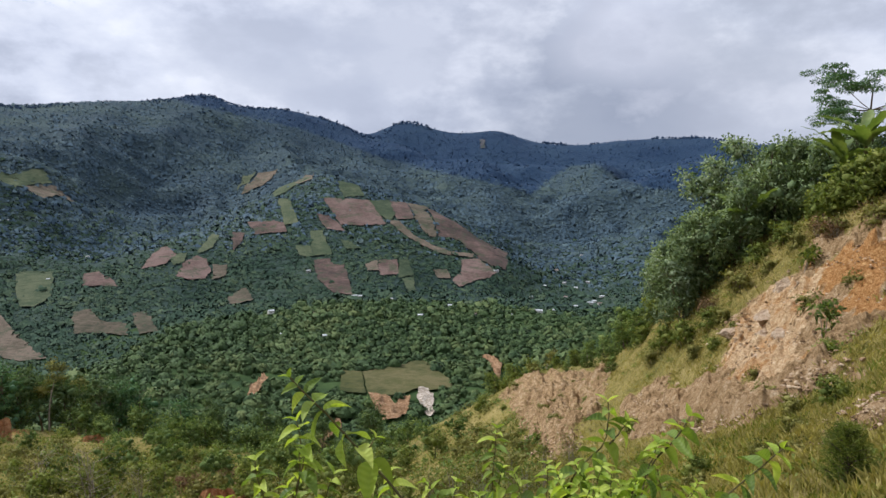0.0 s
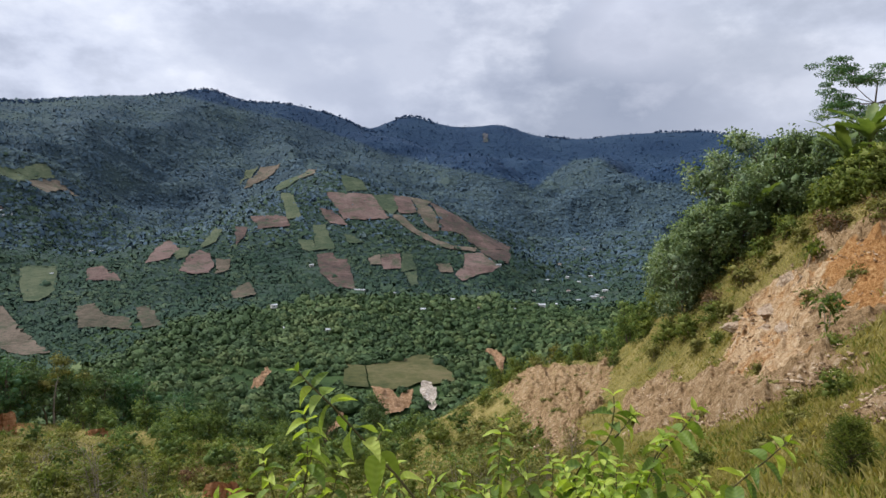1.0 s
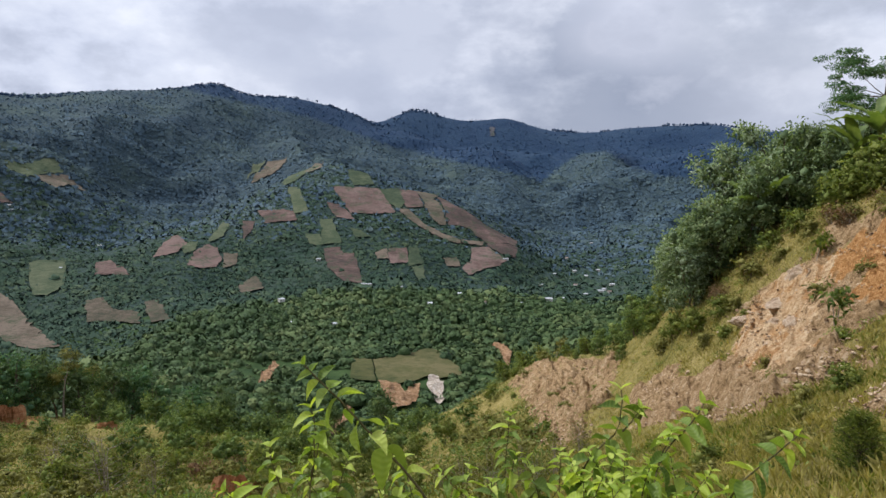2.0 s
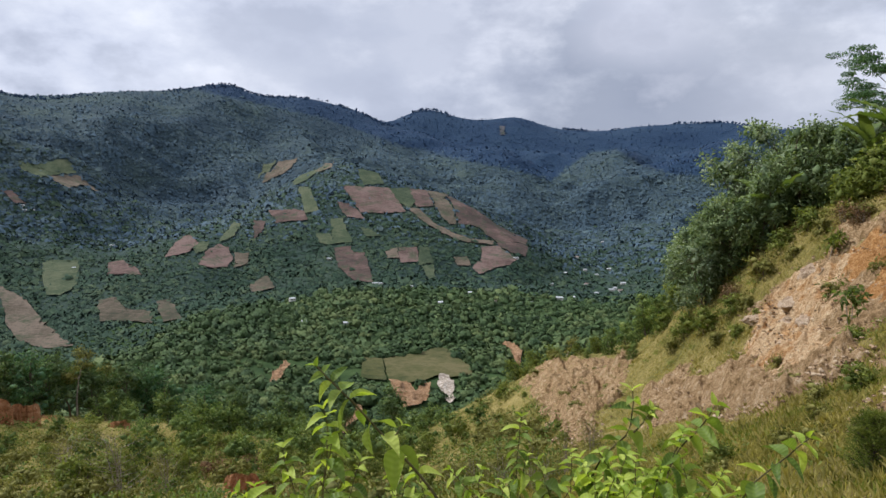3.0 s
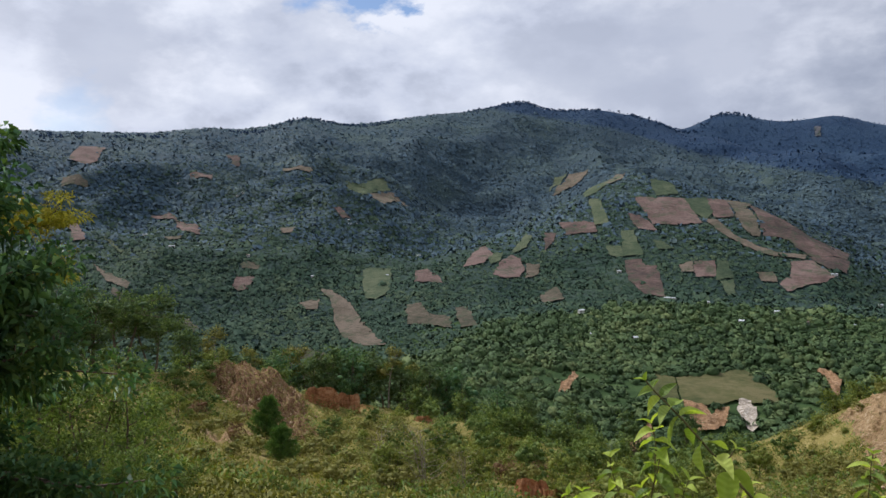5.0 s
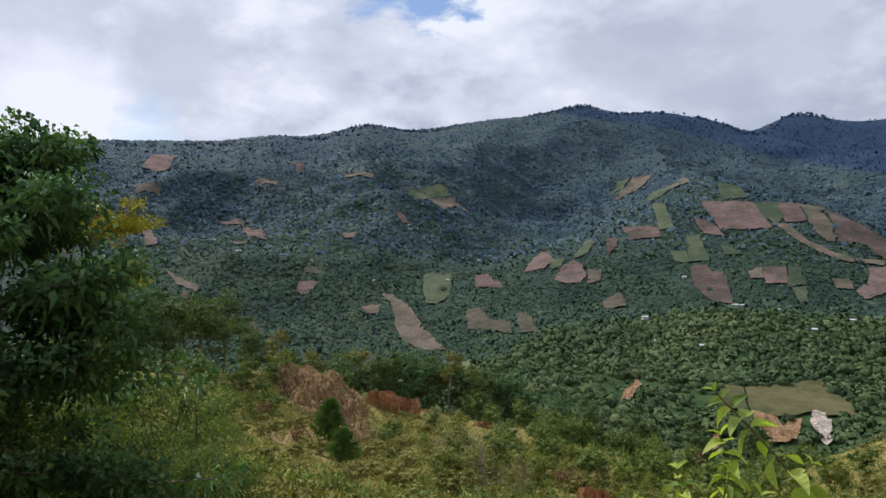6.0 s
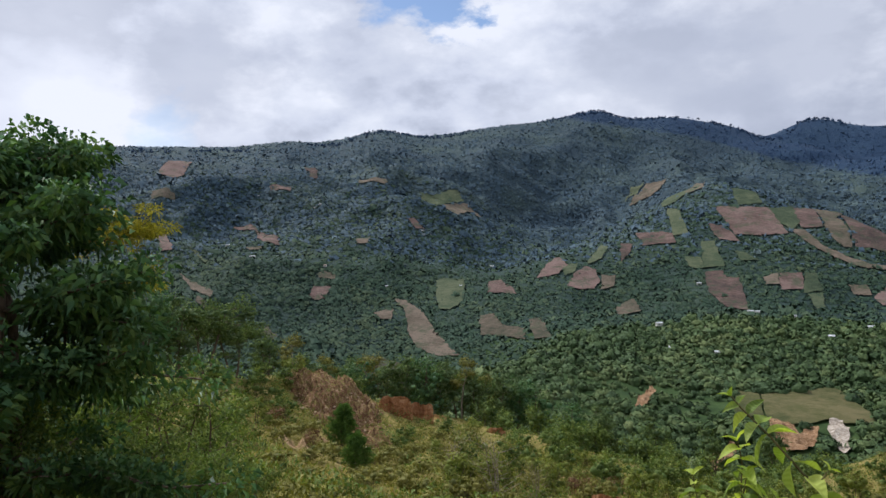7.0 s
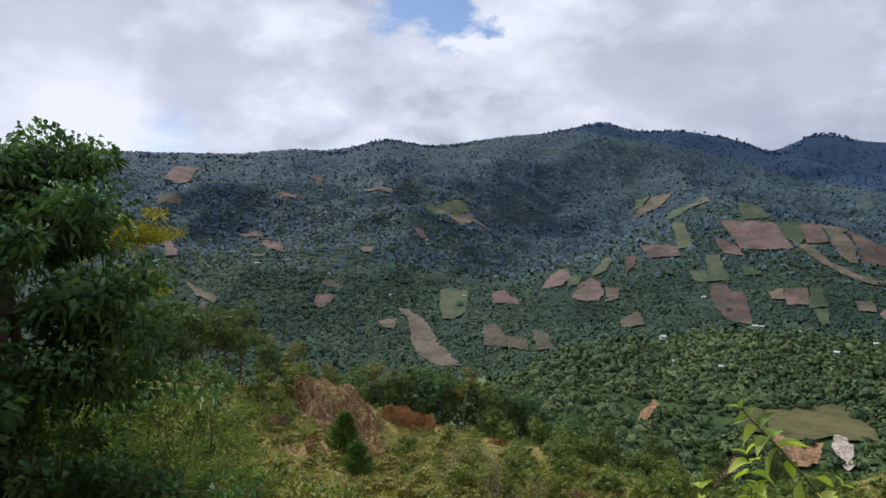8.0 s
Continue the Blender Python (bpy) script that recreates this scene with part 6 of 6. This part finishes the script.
# ---- rocks and clay cuts ----
def chunk(name, label, category, m, seed, size, material, rough=0.28, level=3, group=""):
    """A broken lump of rock or clay, angular and weathered."""
    rng = np.random.default_rng(seed)
    bm = bmesh.new()
    bmesh.ops.create_icosphere(bm, subdivisions=level, radius=1)
    cuts = [norm(rng.normal(size=3)) for _ in range(7)]
    for v in bm.verts:
        p = np.array(v.co)
        for c in cuts:
            t = p @ c
            if t > 0.62:
                p = p - c * (t - 0.62)
        n = noise.fractal(Vector(p * 2.3) + Vector((seed, 0, 0)), 0.9, 2.1, 4)
        v.co = Vector(p * (1 + rough * n) * np.array(size))
    me = bpy.data.meshes.new(name)
    bm.to_mesh(me)
    bm.free()
    me.materials.append(material)
    ob = new(name, me)
    ob.matrix_world = m
    return tagged(ob, label, category, group)


M_PALEROCK = rock_material("pale_crumbling_rock", (0.30, 0.20, 0.13), (0.50, 0.37, 0.25), (0.68, 0.57, 0.45), 1.2)
M_CLAY = rock_material("orange_red_clay", (0.15, 0.055, 0.024), (0.35, 0.155, 0.065), (0.50, 0.29, 0.16), 0.9)
rock_rng = np.random.default_rng(500)
for az, d, s in ((-24.6, 41.5, 0.8), (-25.8, 42.0, 0.9), (-24.2, 39.5, 0.6), (-25.4, 38.5, 0.7), (-22.2, 42.5, 0.7), (-28.3, 39.8, 0.6), (-26.8, 40.5, 0.6), (-23.8, 36.2, 0.5)):
    chunk("rock_outcrop", "pale crumbling rock outcrop in the bank", "rock", at(az, d, rock_rng.uniform(0, 360), s, 0.38 * s), int(abs(az) * 10 + d), (1.1, 0.8, 0.65), M_PALEROCK, 0.3, 3, "rock outcrops in the bank")
def clay_cut(m, seed, w, h, label):
    """A raw, nearly upright clay face under a ragged turf lip."""
    nx, nz = 22, 9
    u, q = np.meshgrid(np.linspace(-1, 1, nx), np.linspace(0, 1, nz))
    top = h * (1 - 0.5 * np.abs(u) ** 7) * (1 + 0.22 * fbm(u * 2.2 + seed, u * 0 + 1, 3, seed))
    y = -0.5 + 0.55 * q + 0.5 * u * u + 0.35 * fbm(u * 3.1, q * 1.2, 3, seed + 1, True) + 0.12 * fbm(u * 9, q * 5, 2, seed + 2)
    face = np.stack([u * w, y, q * (top + 0.8) - 0.8], -1)
    back = face[-1:] + np.array([0, 2.2, -0.9])
    v = np.concatenate([face, back], 0).reshape(-1, 3)
    i = np.arange(nx - 1)[None] + nx * np.arange(nz)[:, None]
    f = np.stack([i, i + 1, i + nx + 1, i + nx], -1).reshape(-1, 4)
    me = mesh_from("clay_cut", v, f, M_CLAY)
    ob = new("clay_cut", me)
    ob.matrix_world = m
    tagged(ob, label, "clay bank", "clay cuts in the slope")


for az, d, w, h in ((34.2, 87, 2.1, 2.3), (32.2, 89, 1.6, 2.1), (17.6, 46, 1.1, 1.3), (16.2, 45, 0.9, 1.1), (26.2, 90, 1.2, 0.9)):
    clay_cut(at(az, d, az, 1, 0.2), int(az * 7), w, h, "orange-red clay cut in the grassy slope")



def make_rubble(name, label, n, outlines, a0, a1, d0, d1, size, seed):
    """Loose chips and clods lying on the bare ground."""
    rng = np.random.default_rng(seed)
    az, d = rng.uniform(a0, a1, n * 3), np.exp(rng.uniform(math.log(d0), math.log(d1), n * 3))
    keep = inside_by(az, d, outlines) > rng.uniform(-0.8, 1.0, len(az))
    az, d = az[keep][:n], d[keep][:n]
    x, y = -np.sin(np.radians(az)) * d, np.cos(np.radians(az)) * d
    r = size * rng.uniform(0.25, 1.0, len(x)) ** 3
    pos = np.stack([x, y, height(x, y) + 0.14 + r * 0.1], -1)
    v, f = crowns(pos, r, rng.uniform(0.35, 0.8, len(x)), 1, seed, 0.3)
    tagged(new(name, mesh_from(name, v, f, M_RUBBLE)), label, "stones", kind="stuff")


def rubble_material():
    n = Nodes("mixed_rubble")
    tone = n.math("ADD", n.math("MULTIPLY", island(n), 0.6), n.math("MULTIPLY", n.noise(2.0, 5.0, 0.7), 0.4))
    col = n.ramp(tone, (0.2, (0.10, 0.06, 0.033)), (0.5, (0.32, 0.215, 0.125)), (0.8, (0.54, 0.42, 0.29)))
    return n.done(col, 0.95, n.bump(n.noise(9.0, 5.0, 0.7), 0.5, 0.05), 0.1)


M_RUBBLE = rubble_material()
make_rubble("bank_rubble", "loose stones and clods on the bare bank", 5200, [RUBBLE, FACE], -33, -14, 25, 47, 0.11, 601)
make_rubble("knoll_rubble", "loose clods on the bare knoll", 1800, [KNOLL], -13.5, -5, 39, 82, 0.14, 602)
make_rubble("toe_rubble", "small loose stones at the foot of the bank", 700, [TOE], -33, -27, 19, 22, 0.06, 603)
make_rubble("scarp_rubble", "rust-brown clods on the eroded scarp", 2600, [SCARP], 34.5, 42.5, 60, 92, 0.22, 604)


# ---- houses of the valley ----
def wall_paint(name, a, b):
    n = Nodes(name)
    return n.done(n.ramp(n.noise(0.5, 5.0, 0.7), (0.35, a), (0.7, b)), 0.85)


M_WHITEWALL = wall_paint("white_plaster", (0.42, 0.40, 0.36), (0.66, 0.64, 0.6))
M_TIN = wall_paint("tin_roof", (0.34, 0.36, 0.38), (0.72, 0.73, 0.75))
M_RUSTTIN = wall_paint("weathered_roof", (0.22, 0.15, 0.12), (0.42, 0.34, 0.3))
M_DOOR = wall_paint("dark_door", (0.05, 0.04, 0.035), (0.1, 0.08, 0.06))


def box(w, d, h, z=0.0, x=0.0, y=0.0):
    v = np.array([(sx * w / 2 + x, sy * d / 2 + y, z + sz * h) for sx in (-1, 1) for sy in (-1, 1) for sz in (0, 1)])
    return v, np.array([(0, 1, 3, 2), (4, 6, 7, 5), (0, 4, 5, 1), (2, 3, 7, 6), (0, 2, 6, 4), (1, 5, 7, 3)])


def house(m, w, d, h, roof_material, label):
    root = thing("house", label, "house", m, "houses in the valley")
    part("wall", mesh_from("wall", *box(w, d, h + 3, -3), M_WHITEWALL), root)
    o, r, t = 0.5, d * 0.22, 0.12
    prof = [(-d / 2 - o, h - 0.15), (0, h + r), (d / 2 + o, h - 0.15), (d / 2 + o, h - 0.15 + t), (0, h + r + t), (-d / 2 - o, h - 0.15 + t)]
    v = np.array([(sx * (w / 2 + o), y, z) for sx in (-1, 1) for y, z in prof])
    f = np.array([(0, 1, 7, 6), (1, 2, 8, 7), (3, 4, 10, 9), (4, 5, 11, 10), (5, 0, 6, 11), (2, 3, 9, 8), (0, 5, 4, 1), (1, 4, 3, 2), (6, 7, 10, 11), (7, 8, 9, 10)])
    part("roof", mesh_from("roof", v, f, roof_material), root)
    part("door", mesh_from("door", *box(1.0, 0.1, 2.1, 0.0, -w * 0.1, -d / 2 - 0.04), M_DOOR), root)
    for k in (-0.32, 0.28):
        part("window", mesh_from("window", *box(1.1, 0.08, 1.0, 1.1, w * k, -d / 2 - 0.03), M_DOOR), root)
    return root


def at_house(az, d):
    return at(az, d, az + (az * 37 % 50) - 25, 0.66, 0.0, 1.3)


for az, d, w, roof in ((7.0, 1129, 15, M_TIN), (-4.2, 1333, 15, M_TIN), (-11.5, 1105, 20, M_TIN), (-12.5, 1185, 11, M_TIN), (-7.5, 873, 19, M_TIN), (-8.6, 896, 11, M_TIN), (-11.4, 1489, 12, M_TIN), (-10.5, 1382, 10, M_TIN), (-9.7, 1267, 9, M_RUSTTIN),
                       (-12.3, 1092, 9, M_RUSTTIN), (-9.6, 1418, 10, M_TIN), (-9.0, 1667, 11, M_RUSTTIN), (-10.9, 1794, 10, M_TIN), (-8.1, 1368, 9, M_TIN), (-7.0, 1261, 9, M_TIN), (-0.6, 847, 9, M_TIN), (1.8, 730, 7, M_TIN), (10.0, 718, 8, M_RUSTTIN),
                       (8.7, 732, 7, M_TIN), (13.5, 770, 9, M_TIN), (15.8, 597, 8, M_RUSTTIN)):
    house(at_house(az, d), w, 6.5, 3.0, roof, "white-walled house with a tin roof among trees" if roof == M_TIN else "small white house with a weathered brown roof")
for az, d, w, roof in ((12.6, 638, 6, M_TIN), (9.4, 634, 6, M_TIN), (4.2, 838, 9, M_TIN), (26.3, 1554, 11, M_TIN), (10.6, 1255, 11, M_TIN), (6.6, 1127, 9, M_TIN), (-11.9, 1122, 9, M_TIN), (-10.5, 1051, 8, M_TIN), (-5.4, 821, 7, M_TIN), (-2.5, 804, 7, M_RUSTTIN),
                       (31.7, 1637, 12, M_TIN), (31.2, 1655, 11, M_TIN), (31.8, 1656, 9, M_TIN), (45.0, 1400, 16, M_TIN), (46.8, 1513, 13, M_TIN), (34.7, 1246, 8, M_TIN), (39.8, 1847, 10, M_TIN), (44.5, 1933, 9, M_TIN), (28.8, 1267, 7, M_TIN),
                       (40.2, 1843, 9, M_TIN), (52.3, 1449, 11, M_TIN), (39.5, 1306, 8, M_RUSTTIN)):
    house(at_house(az, d), w, 6.0, 2.8, roof, "small white house with a tin roof on the slope" if roof == M_TIN else "small white house with a weathered brown roof")
